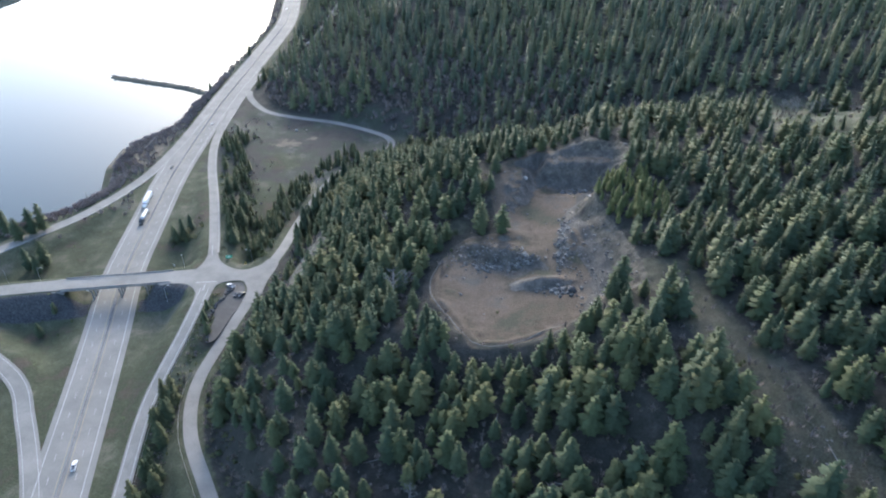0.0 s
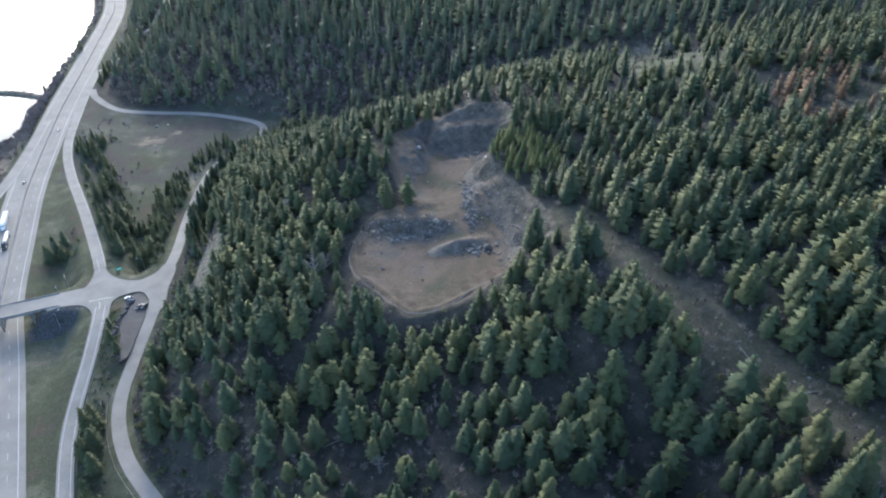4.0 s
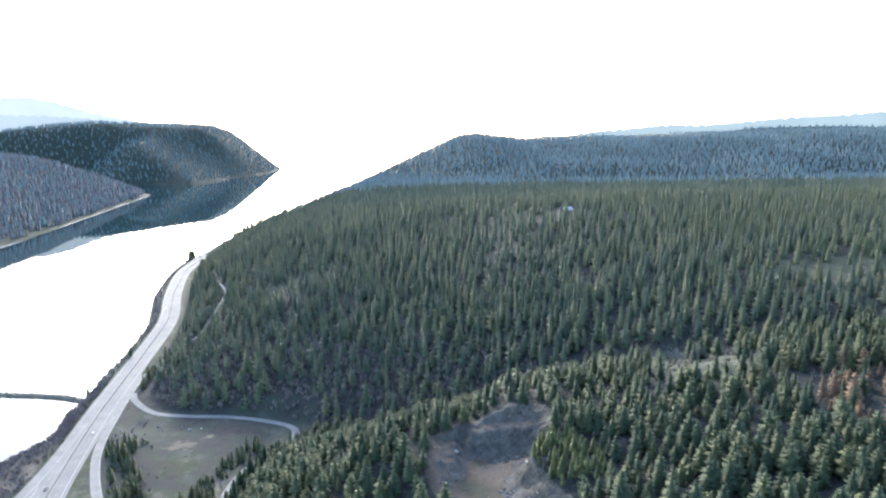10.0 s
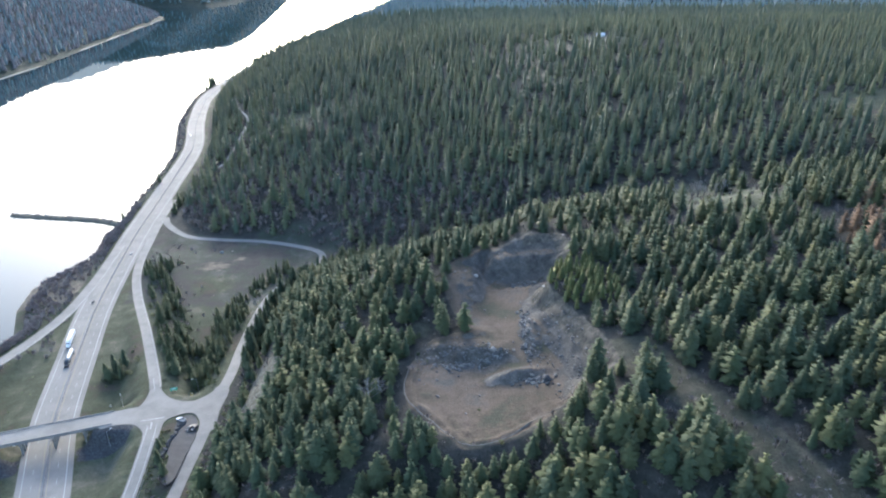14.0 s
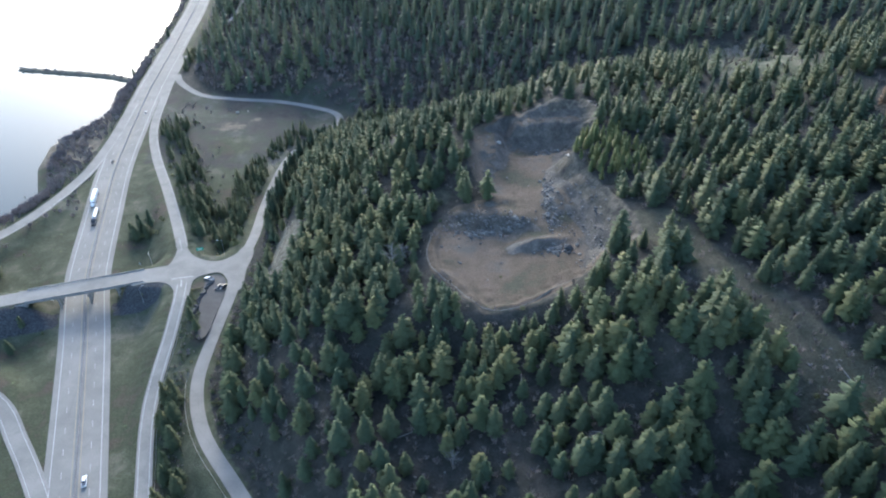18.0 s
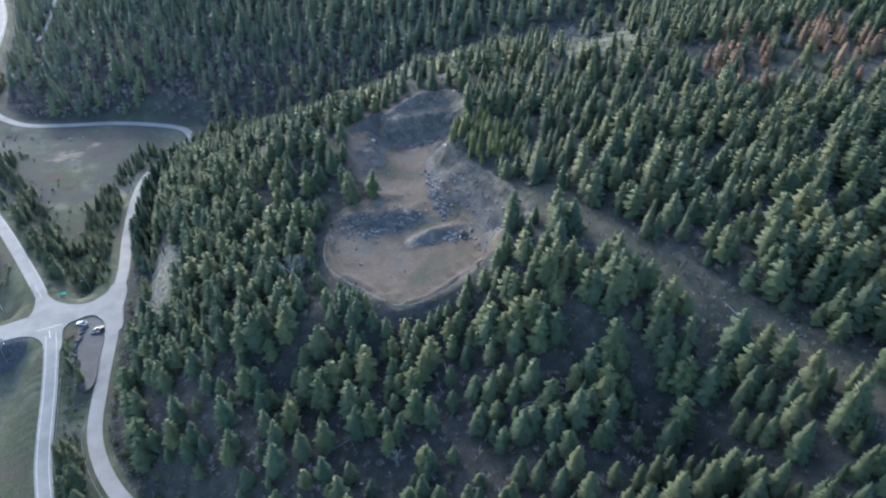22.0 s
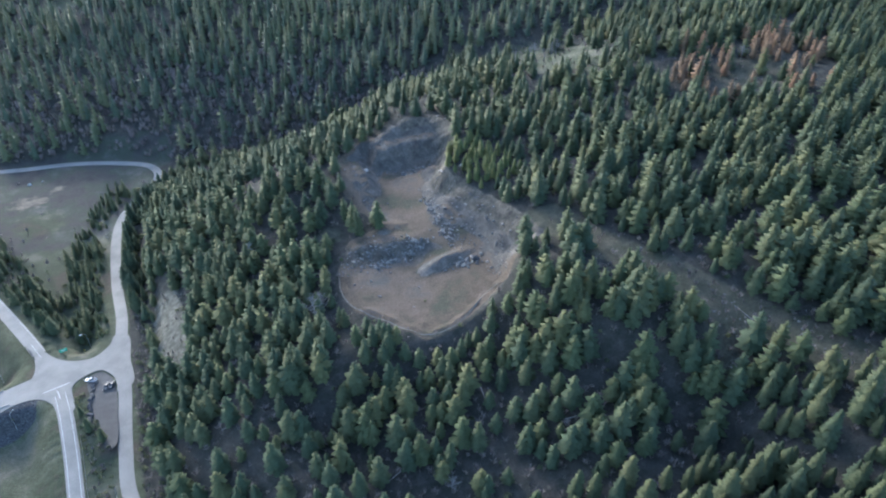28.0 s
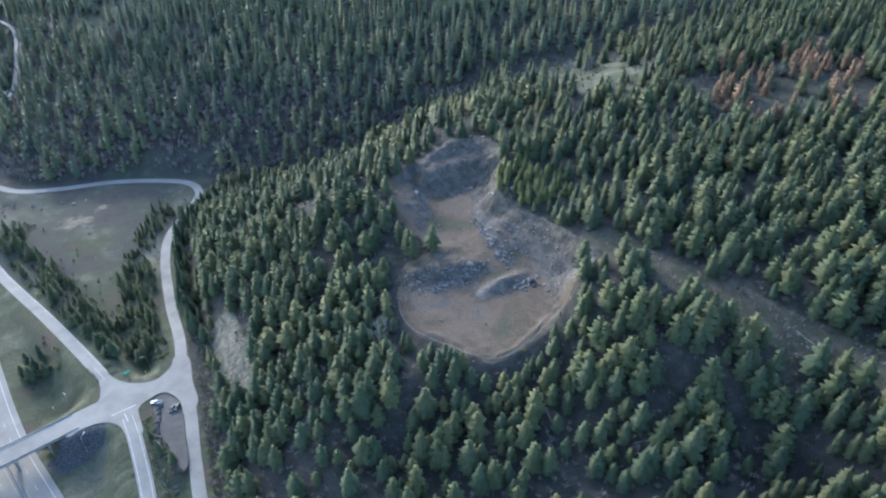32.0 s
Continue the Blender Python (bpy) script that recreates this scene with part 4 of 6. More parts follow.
PILES = [(27, 284, 2.6, 11, 70, "slope foot"), (27, 265, 2.4, 9, 45, "slope foot"), (11, 265, 7, 3, 60, "crushed rock pile"), (-4, 262, 8, 2.2, 40, "crushed rock pile"), (28, 244, 6, 3, 55, "small rock pile"), (30, 330, 7, 4, 30, "upper bench")]
spots = [(rnd.gauss(cx, sx * 0.6), rnd.gauss(cy, sy * 0.6), where) for cx, cy, sx, sy, n, where in PILES for _ in range(n)]
spot_z = height(np.array([s[0] for s in spots]), np.array([s[1] for s in spots]))
for k, ((x, y, where), z) in enumerate(zip(spots, spot_z)):
    ob = tagged(new("rubble_stone", stone_meshes[k % 8]), "angular grey stone lying at the " + where, "stone", "broken stones in the quarry")
    s = rnd.uniform(0.35, 1.25)
    ob.matrix_world = Matrix.LocRotScale((x, y, z - 0.05), Euler((0, 0, rnd.uniform(0, 6.28))), (s, s * rnd.uniform(0.7, 1.2), s))
for x, y, s, label in ((3, 332, 1.3, "pale lone boulder on the upper quarry bench"), (33.5, 243.5, 2.0, "dark upright block of rock by the small pile")):
    ob = tagged(part("boulder", stone(77, s, s * 0.8, s * 0.8), PALE_ROCK if s < 2 else DARK_STONE), label, "boulder")
    ob.matrix_world = pose(x, y, on_ground(x, y))
for x, y in ((47, 300), (53, 357), (37, 302), (56, 352)):
    ob = tagged(part("pale_outcrop", stone(int(x), 1.3, 0.8, 0.35), PALE_ROCK), "pale weathered rock showing at the quarry rim", "rock", "pale rocks on the rim")
    ob.matrix_world = pose(x, y, on_ground(x, y), 0, 0, x * 17)
for x, y, s in ((-211, 509, 1.6), (-203, 512, 0.8), (-330, 578, 2.4)):
    ob = tagged(part("boulder", stone(int(-x), s, s * 0.8, s * 0.7), PALE_ROCK), "pale boulder lying in the dry field" if y < 550 else "pale boulder on the lake shore", "boulder")
    ob.matrix_world = pose(x, y, on_ground(x, y), 0, 0, 30)

# low gravel berm along the lower rim
berm_line = smooth_line([(-28, 262, 0), (-29.5, 250, 0), (-27, 239, 0), (-22, 231, 0), (-16, 224, 0), (-9, 215, 0), (-2, 208.5, 0), (6, 207, 0), (14, 209, 0), (22, 214, 0), (30, 220, 0), (38, 222, 0)], 1.2)
berm_line[:, 2] = height(berm_line[:, 0], berm_line[:, 1])
bt = np.gradient(berm_line[:, :2], axis=0)
bt /= np.linalg.norm(bt, axis=1)[:, None]
bn = np.stack([bt[:, 1], -bt[:, 0]], -1)
bw = 1 + 0.35 * waves(berm_line[:, 0], berm_line[:, 1], 7, 33)[:, None]
bv = np.stack([np.concatenate([berm_line[:, :2] + bn * a * bw, berm_line[:, 2:] + h * bw], 1) for a, h in ((-0.6, -0.4), (-0.18, 0.22), (0.15, 0.24), (0.65, -0.5))], 1)
bi = (np.arange(len(berm_line) - 1) * 4)[:, None] + np.arange(3)[None]
BERM = mottled("pale loose gravel", [(0.075, 0.068, 0.056), (0.108, 0.100, 0.085), (0.15, 0.14, 0.122)], 0.4, 2.2, 0.95, 0.5)
tagged(new("gravel_berm", mesh_from("gravel_berm", bv.reshape(-1, 3), np.stack([bi, bi + 1, bi + 5, bi + 4], -1).reshape(-1, 4), BERM)), "low pale gravel berm along the quarry rim", "berm", kind="structure")

# ---- stone causeway in the lake ----
JETTY = smooth_line([(-330, 584, 1.6), (-368, 597, 1.3), (-410, 603, 1.2), (-450, 608, 1.0), (-462, 610, 0.5)], 3.0)
t = np.gradient(JETTY[:, :2], axis=0)
t /= np.linalg.norm(t, axis=1)[:, None]
nn = np.stack([t[:, 1], -t[:, 0]], -1)
prof = np.array([(-6, -2.5), (-4, -0.3), (-2.6, 0.8), (0, 1.0), (2.6, 0.8), (4, -0.3), (6, -2.5)])
v = np.stack([np.concatenate([JETTY[:, :2] + nn * (a + 0.8 * waves(JETTY[:, 0], JETTY[:, 1] + 40 * a, 12, 30)[:, None]), JETTY[:, 2:] * 0.6 + b + 0.25 * waves(JETTY[:, 0], JETTY[:, 1] + 9 * a, 7, 31)[:, None]], 1) for a, b in prof], 1)
k = len(prof)
i = (np.arange(len(JETTY) - 1) * k)[:, None] + np.arange(k - 1)[None]
f = np.stack([i, i + 1, i + k + 1, i + k], -1).reshape(-1, 4)
SHORE_ROCK = mottled("shore rock and dry grass", [(0.06, 0.055, 0.045), (0.11, 0.10, 0.07), (0.17, 0.15, 0.11)], 0.3, 1.5, 0.95, 0.5)
tagged(new("causeway", mesh_from("causeway", v.reshape(-1, 3), f, SHORE_ROCK)), "narrow overgrown stone causeway running into the lake", "causeway", kind="structure")


# ---- tracks on the hills and the road on the far shore ----
def draped(name, pts, half, mat, label, lift=0.25, category="track"):
    line = smooth_line([(x, y, 0) for x, y in pts], 6.0)
    line[:, 2] = height(line[:, 0], line[:, 1])
    line[1:-1, 2] = np.maximum(line[1:-1, 2], (line[:-2, 2] + line[2:, 2]) / 2)
    return line, tagged(new(name, ribbon(name, line, -half, half, mat, lift, 0, None, 1.2)), label, category, kind="structure")


TRACK, _ = draped("dirt_track", [(-374, 1036), (-346, 968), (-309, 893), (-290, 848), (-281, 788), (-276, 735), (-280, 694)], 2.6, GRAVEL, "pale dirt track climbing the wooded hill")
TRACK_HIGH, _ = draped("dirt_track", [(-331, 1088), (-340, 1125), (-356, 1172)], 2.6, GRAVEL, "short pale dirt track near the lakeside slope")
FIELD_TRACK, _ = draped("field_track", [(-139, 470), (-150, 478), (-165, 484)], 0.8, LOT, "faint wheel track across the dry field", 0.05)
draped("far_shore_road", [(x + 7, y) for y, x in [(900, -962), (1540, -1026), (1890, -1090), (2420, -1190), (2732, -1248)]], 6.0, ASPHALT, "pale lakeside road on the far shore", 1.5, "road")
draped("far_hill_road", [(-330, 3000), (-250, 2900), (-150, 2840), (-120, 2780), (-190, 2700)], 6.0, ASPHALT, "pale winding road on the far hillside", 3.0, "road")

# ---- hazy ridges at the end of the view ----
def far_ridge(radius, profile, colour, label):
    """A pale range along an arc round the place: bearing in degrees, height."""
    m = bpy.data.materials.new("distant range with haze as glow")
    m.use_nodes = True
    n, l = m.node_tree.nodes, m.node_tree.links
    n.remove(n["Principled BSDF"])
    # The range gives off no light; its haze is painted as pale emission.
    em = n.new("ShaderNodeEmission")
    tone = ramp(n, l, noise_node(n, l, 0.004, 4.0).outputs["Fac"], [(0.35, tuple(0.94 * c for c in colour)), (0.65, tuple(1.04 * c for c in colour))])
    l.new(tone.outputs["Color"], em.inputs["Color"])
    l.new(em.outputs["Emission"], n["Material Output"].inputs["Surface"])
    a = np.linspace(profile[0][0], profile[-1][0], 90)
    top = table(a, profile) + 5 * np.sin(a * 9) + 3 * np.sin(a * 23 + 1)
    rad = np.radians(a)
    rows = np.stack([np.stack([np.sin(rad) * r, np.cos(rad) * r, h], -1) for r, h in ((radius - 60, 0 * a), (radius, top), (radius + 40, 0 * a))], 1).reshape(-1, 3)
    i = (np.arange(len(a) - 1) * 3)[:, None] + np.arange(2)[None]
    f = np.stack([i, i + 1, i + 4, i + 3], -1).reshape(-1, 4)
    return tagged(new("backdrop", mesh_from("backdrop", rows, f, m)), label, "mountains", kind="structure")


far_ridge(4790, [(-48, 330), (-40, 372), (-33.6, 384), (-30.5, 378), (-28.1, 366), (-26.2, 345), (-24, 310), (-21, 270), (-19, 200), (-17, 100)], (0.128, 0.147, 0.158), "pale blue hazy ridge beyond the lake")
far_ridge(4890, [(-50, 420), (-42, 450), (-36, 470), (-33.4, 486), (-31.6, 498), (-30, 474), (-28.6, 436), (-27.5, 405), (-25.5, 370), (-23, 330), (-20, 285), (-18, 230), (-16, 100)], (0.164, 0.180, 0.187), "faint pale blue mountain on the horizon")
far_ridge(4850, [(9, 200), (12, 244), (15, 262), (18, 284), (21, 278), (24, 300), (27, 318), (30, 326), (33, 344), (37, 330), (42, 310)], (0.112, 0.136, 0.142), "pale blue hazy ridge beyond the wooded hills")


# ---- far cabins ----
ROOF = mottled("metal roof", [(0.35, 0.36, 0.38), (0.55, 0.56, 0.58)], 0.6, 3.0, 0.5)


def cabin(x, y, turn, w, d, label):
    root = thing("cabin", pose(x, y, on_ground(x, y) - 0.3, 0, 0, turn), label, "cabin", "far cabins")
    wall = part("wall", box((w, d, 3.4), (0, 0, 0), 0.03), WHITE_SHEET, root, "pale boarded wall")
    bm = bmesh.new()
    o = 0.5
    pts_ = [(-w / 2 - o, -d / 2 - o, 3.3), (w / 2 + o, -d / 2 - o, 3.3), (w / 2 + o, d / 2 + o, 3.3), (-w / 2 - o, d / 2 + o, 3.3), (-w / 2 - o, 0, 5.6), (w / 2 + o, 0, 5.6)]
    vs = [bm.verts.new(p) for p in pts_]
    for q in ((0, 1, 5, 4), (2, 3, 4, 5), (0, 4, 3), (1, 2, 5), (3, 2, 1, 0)):
        bm.faces.new([vs[i] for i in q])
    part("roof", bm, ROOF, root, "grey metal roof")
    part("door", box((1.0, 0.08, 2.05), (0, -d / 2 - 0.02, 0.15), 0.01), WOOD, root)
    for s in (-w * 0.3, w * 0.3):
        win = part("window", box((1.2, 0.08, 1.1), (s, -d / 2 - 0.02, 1.2), 0.01), GLASS, root)
        part("sill", box((1.4, 0.16, 0.08), (s, -d / 2 - 0.06, 1.1), 0.01), WHITE_SHEET, win)


cabin(171, 949, 10, 12, 8, "pale cabin with a grey roof in a hilltop clearing")
for k, (x, y) in enumerate(((-1300, 2990), (-1290, 3080), (-1305, 3190), (-1310, 3330), (-1320, 3450), (-1330, 3560))):
    cabin(x - 14, y, 60 + 7 * k, 14, 9, "pale lakeside cabin on the far shore")


# ---- trees ----
def needle_material(name, dark, light, per_object):
    m = foliage(name, dark, light, not per_object)
    n, l = m.node_tree.nodes, m.node_tree.links
    b = n["Principled BSDF"]
    colour = b.inputs["Base Color"].links[0].from_socket
    tr = n.new("ShaderNodeBsdfTranslucent")
    l.new(colour, tr.inputs["Color"])
    mx = n.new("ShaderNodeMixShader")
    mx.inputs[0].default_value = 0.36
    l.new(b.outputs[0], mx.inputs[1])
    l.new(tr.outputs[0], mx.inputs[2])
    l.new(mx.outputs[0], n["Material Output"].inputs["Surface"])
    return m


BARK = mottled("tree bark", [(0.05, 0.04, 0.032), (0.11, 0.085, 0.065), (0.16, 0.12, 0.09)], 0.8, 4.0, 0.95)
GREY_WOOD = mottled("bare grey wood", [(0.13, 0.12, 0.115), (0.21, 0.20, 0.19)], 0.8, 4.0, 0.95)
FIR_ONE = needle_material("fir needles", (0.050, 0.065, 0.038), (0.088, 0.102, 0.052), True)
PINE_ONE = needle_material("pine needles", (0.056, 0.067, 0.033), (0.106, 0.110, 0.052), True)
FIR_MANY = needle_material("fir needles in the stand", (0.050, 0.065, 0.038), (0.088, 0.102, 0.052), False)
PINE_MANY = needle_material("pine needles in the stand", (0.060, 0.074, 0.035), (0.112, 0.118, 0.054), False)
# Hill needles are lighter copies, with haze and sunlight put into their colour.
HAZED_FIR = needle_material("fir needles paled for hill haze", (0.070, 0.086, 0.058), (0.130, 0.142, 0.088), False)
HAZED_PINE = needle_material("pine needles paled for hill haze", (0.086, 0.098, 0.056), (0.160, 0.164, 0.086), False)
YOUNG_NEEDLE = needle_material("young pine needles", (0.092, 0.104, 0.040), (0.160, 0.164, 0.062), True)
RED_NEEDLE = needle_material("dead red needles", (0.165, 0.098, 0.060), (0.255, 0.160, 0.098), True)
# Far needles paler and bluer than near ones, to put haze in the colour.
HAZE_PALE_NEEDLE = needle_material("far needles paled for haze", (0.135, 0.176, 0.174), (0.245, 0.288, 0.280), False)
HAZE_BLUE_NEEDLE = needle_material("far needles blued for haze", (0.115, 0.155, 0.158), (0.195, 0.240, 0.236), False)
TWIG = mottled("bare brown twigs", [(0.135, 0.108, 0.104), (0.205, 0.170, 0.160), (0.26, 0.22, 0.20)], 0.05, 0.9, 0.95)
LARCH = mottled("leafless larch twigs", [(0.105, 0.094, 0.092), (0.145, 0.130, 0.125), (0.185, 0.168, 0.158)], 0.05, 0.9, 0.95)
BARE_TWIG = mottled("dark leafless twigs", [(0.094, 0.078, 0.070), (0.138, 0.115, 0.102), (0.190, 0.162, 0.142)], 0.05, 0.9, 0.95)
SHRUB = needle_material("shrub leaves", (0.050, 0.062, 0.030), (0.110, 0.115, 0.055), False)


def crown(seed, tiers, per, radius, base, bulge, ragged=0.3, fine=True):
    """Verts, triangles and soft outward normals of a crown of drooping sprays round a stem of height 1."""
    r = np.random.RandomState(seed)
    verts, tris, normals = [], [], []
    for k in range(tiers):
        u = (k + r.uniform(-0.3, 0.3)) / tiers
        u = min(max(u, 0.0), 0.985)
        h = base + (1 - base) * u
        reach = radius * ((1 - u) ** bulge) * min(1.0, 0.6 + 2.2 * u) + 0.012
        count = max(3, int(round(per * (0.4 + 0.6 * reach / radius))))
        off = r.uniform(0, 6.28)
        for j in range(count):
            a = off + 6.283 * j / count + r.uniform(-0.3, 0.3)
            ln = reach * r.uniform(1 - ragged, 1 + ragged * 0.6)
            rise = r.uniform(-0.50, -0.10) + 0.55 * u
            wide = ln * r.uniform(0.18, 0.32) + 0.006
            c, s = math.cos(a), math.sin(a)
            hh = h + r.uniform(-0.5, 0.5) / tiers * (1 - base)
            n0 = len(verts)
            shape = [(0.0, 0.0, 0.02), (1.0, 0.0, rise * ln), (0.6, wide, 0.6 * rise * ln - 0.25 * wide), (0.6, -wide, 0.6 * rise * ln - 0.25 * wide)]
            if fine:
                shape.append((0.55, 0.0, 0.62 * rise * ln + 0.020))
                tris += [(n0, n0 + 4, n0 + 2), (n0, n0 + 3, n0 + 4), (n0 + 2, n0 + 4, n0 + 1), (n0 + 4, n0 + 3, n0 + 1)]
            else:
                tris += [(n0, n0 + 1, n0 + 2), (n0, n0 + 3, n0 + 1)]
            for d, side, dz in shape:
                verts.append((c * d * ln - s * side, s * d * ln + c * side, hh + dz))
                normals.append((c - s * side / ln * 0.9 + r.normal(0, 0.26), s + c * side / ln * 0.9 + r.normal(0, 0.26), 0.95 + 0.3 * d + r.normal(0, 0.18)))
    n0 = len(verts)
    for k in range(5):
        a = k * 1.2566
        verts.append((radius * 0.42 * math.cos(a), radius * 0.42 * math.sin(a), base + 0.02))
        normals.append((math.cos(a), math.sin(a), 0.4))
    verts.append((0, 0, 1.03))
    normals.append((0, 0, 1))
    tris += [(n0 + k, n0 + (k + 1) % 5, n0 + 5) for k in range(5)]
    v, f, n = np.array(verts), np.array(tris), np.array(normals)
    facing = np.cross(v[f[:, 1]] - v[f[:, 0]], v[f[:, 2]] - v[f[:, 0]])
    f[facing[:, 2] < 0] = f[facing[:, 2] < 0][:, ::-1]
    return v, f, n / np.linalg.norm(n, axis=1)[:, None]


FIR_FORMS = [crown(100 + k, 21, 13, 0.222 + 0.018 * (k % 3), 0.05, 0.68, 0.42) for k in range(5)]
PINE_FORMS = [crown(200 + k, 18, 13, 0.218 + 0.018 * (k % 3), 0.10, 0.58, 0.44) for k in range(5)]
FIR_MID = [crown(300 + k, 14, 10, 0.236 + 0.014 * (k % 3), 0.05, 0.68, 0.40, False) for k in range(6)]
PINE_MID = [crown(400 + k, 12, 10, 0.252 + 0.016 * (k % 3), 0.10, 0.52, 0.44, False) for k in range(6)]
FIR_FAR = [crown(500 + k, 7, 5, 0.225, 0.04, 0.78, 0.3, False) for k in range(5)]
FIR_LOW = [crown(550 + k, 4, 5, 0.22, 0.04, 0.75, 0.3, False) for k in range(4)]
FIR_SPECK = [crown(600 + k, 1, 4, 0.24, 0.03, 0.75, 0.3, False) for k in range(3)]


def soften(me, normals):
    """Smooth shading with the crown's own normals, as sprays of needles scatter light."""
    me.polygons.foreach_set("use_smooth", np.ones(len(me.polygons), bool))
    me.normals_split_custom_set_from_vertices(normals)
    return me


def stand(name, forms, x, y, z, tall, mat, label, wide=None):
    """Many trees of a few forms joined into one object, with a tone for each tree."""
    r = np.random.RandomState(len(x))
    pick, turn, tone = r.randint(0, len(forms), len(x)), r.uniform(0, 6.28, len(x)), r.uniform(0, 1, len(x))
    wide = r.uniform(1.0, 1.4, len(x)) if wide is None else wide
    V, F, N, T, base = [], [], [], [], 0
    for k, form in enumerate(forms):
        fv, ft = form[:2]
        m = np.nonzero(pick == k)[0]
        if not len(m):
            continue
        c, s = np.cos(turn[m])[:, None], np.sin(turn[m])[:, None]
        w = (tall[m] * wide[m])[:, None]
        px = (fv[None, :, 0] * c - fv[None, :, 1] * s) * w + x[m][:, None]
        py = (fv[None, :, 0] * s + fv[None, :, 1] * c) * w + y[m][:, None]
        pz = fv[None, :, 2] * tall[m][:, None] + z[m][:, None] - 0.3
        V.append(np.stack([px, py, pz], -1).reshape(-1, 3))
        T.append(np.repeat(tone[m], len(fv)))
        if len(form) > 2:
            fn = form[2]
            N.append(np.stack([fn[None, :, 0] * c - fn[None, :, 1] * s, fn[None, :, 0] * s + fn[None, :, 1] * c, fn[None, :, 2] + 0 * c], -1).reshape(-1, 3))
        F.append((ft[None] + (base + np.arange(len(m)) * len(fv))[:, None, None]).reshape(-1, 3))
        base += len(m) * len(fv)
    me = mesh_from(name, np.concatenate(V), np.concatenate(F), mat, False)
    me.attributes.new("tone", "FLOAT", "POINT").data.foreach_set("value", np.concatenate(T).astype(np.float32))
    if N:
        soften(me, np.concatenate(N))
    return tagged(new(name, me), label, "forest", kind="stuff")


def tree_kind(name, forms, mat, label, category, group, tall=20.0, bark=BARK, thick=0.022):
    """One tree of each form, with trunk and crown, kept as the pattern for the copies."""
    out = []
    for fv, ft, fn in forms:
        root = thing(name, pose(0, 0, -500), label, category, group)
        tb = rod((0, 0, -0.6), (0, 0, tall * 0.55), tall * thick / 2, tall * thick * 0.3, 7)
        rod((0, 0, tall * 0.54), (0, 0, tall * 0.97), tall * thick * 0.3, 0.03, 6, tb)
        part("trunk", tb, bark, root)
        sheet_part("crown", soften(mesh_from("crown", fv * tall, ft, mat, False), fn), root)
        out.append(root)
    return out


used = set()


def plant(kinds, x, y, z, tall, k, r):
    """A copy of one of the patterns; the pattern itself is planted first."""
    root = kinds[k % len(kinds)]
    s = tall / 20.0
    w = s * r.uniform(0.82, 1.12)
    m = Matrix.LocRotScale((x, y, z), Euler((r.uniform(-0.03, 0.03), r.uniform(-0.03, 0.03), r.uniform(0, 6.28))), (w, w, s))
    if root.name not in used:
        used.add(root.name)
        root.matrix_world = m
        return root
    ob = copy_thing(root, Matrix())
    ob.matrix_basis = m
    return ob


rng = np.random.RandomState(4)


def on_sheet(x, y):
    """Height of the coarse far ground sheet itself."""
    i, j = np.clip(np.searchsorted(GX, x) - 1, 0, len(GX) - 2), np.clip(np.searchsorted(GY, y) - 1, 0, len(GY) - 2)
    u, v = (x - GX[i]) / (GX[i + 1] - GX[i]), (y - GY[j]) / (GY[j + 1] - GY[j])
    return (Z[j, i] * (1 - u) + Z[j, i + 1] * u) * (1 - v) + (Z[j + 1, i] * (1 - u) + Z[j + 1, i + 1] * u) * v



def scatter(x0, x1, y0, y1, spacing):
    nx, ny = int((x1 - x0) / spacing), int((y1 - y0) / spacing)
    a, b = np.meshgrid(np.arange(nx), np.arange(ny))
    x = x0 + (a.ravel() + rng.uniform(-0.15, 1.15, a.size)) * spacing
    y = y0 + (b.ravel() + rng.uniform(-0.15, 1.15, a.size)) * spacing
    return x, y


def clear_of_roads(x, y, gap=4.0):
    ok = np.ones(x.shape, bool)
    for line, half in ROADS + [(TRACK, 0.6), (TRACK_HIGH, 1.5)]:
        ok &= near_line(x, y, line)[0] > half + gap
    return ok & ~inside(x, y, APRON) & ~inside(x, y, PARKING)


def wooded(x, y, z):
    """Where trees stand: 0 to 1."""
    mk = zone_masks(x, y, z, np.zeros_like(x))
    lack = mk["gravel"] * 1.2 + mk["rock"] * 1.3 + mk["strip"] * 0.97 + mk["grass"] * 0.93 + mk["field"] + mk["shore"] + mk["bank"] * 0.9
    return np.clip(1 - lack, 0, 1)


# small broken stones over the quarry faces, the mound and the floor
STONE_FORMS = []
for me in stone_meshes[:5]:
    me.calc_loop_triangles()
    STONE_FORMS.append((np.array([v.co[:] for v in me.vertices]), np.array([t.vertices[:] for t in me.loop_triangles])))
qx = np.concatenate([QUARRY_FACE[rng.randint(0, len(QUARRY_FACE), 420), 0] + rng.uniform(-17, 3, 420), QUARRY_MOUND[rng.randint(0, len(QUARRY_MOUND), 260), 0] + rng.normal(0, 4, 260), rng.uniform(-28, 56, 70)])
qy = np.concatenate([rng.uniform(224, 312, 420), rng.normal(266, 5, 260), rng.uniform(212, 356, 70)])
fx_ = np.array([table(np.array([b]), [(222, 44), (250, 33), (275, 29), (311, 29)])[0] for b in qy])
ok = inside(qx, qy, QUARRY) & ((np.arange(len(qx)) >= 420) | (qx > fx_ - 4))
qx, qy = qx[ok], qy[ok]
ob = stand("quarry_stones", STONE_FORMS, qx, qy, height(qx, qy) + 0.3, rng.uniform(0.18, 0.75, len(qx)) ** 1.2, ROCK_GREY, "")
tagged(ob, "small broken grey stones strewn over the quarry", "rubble", kind="stuff")

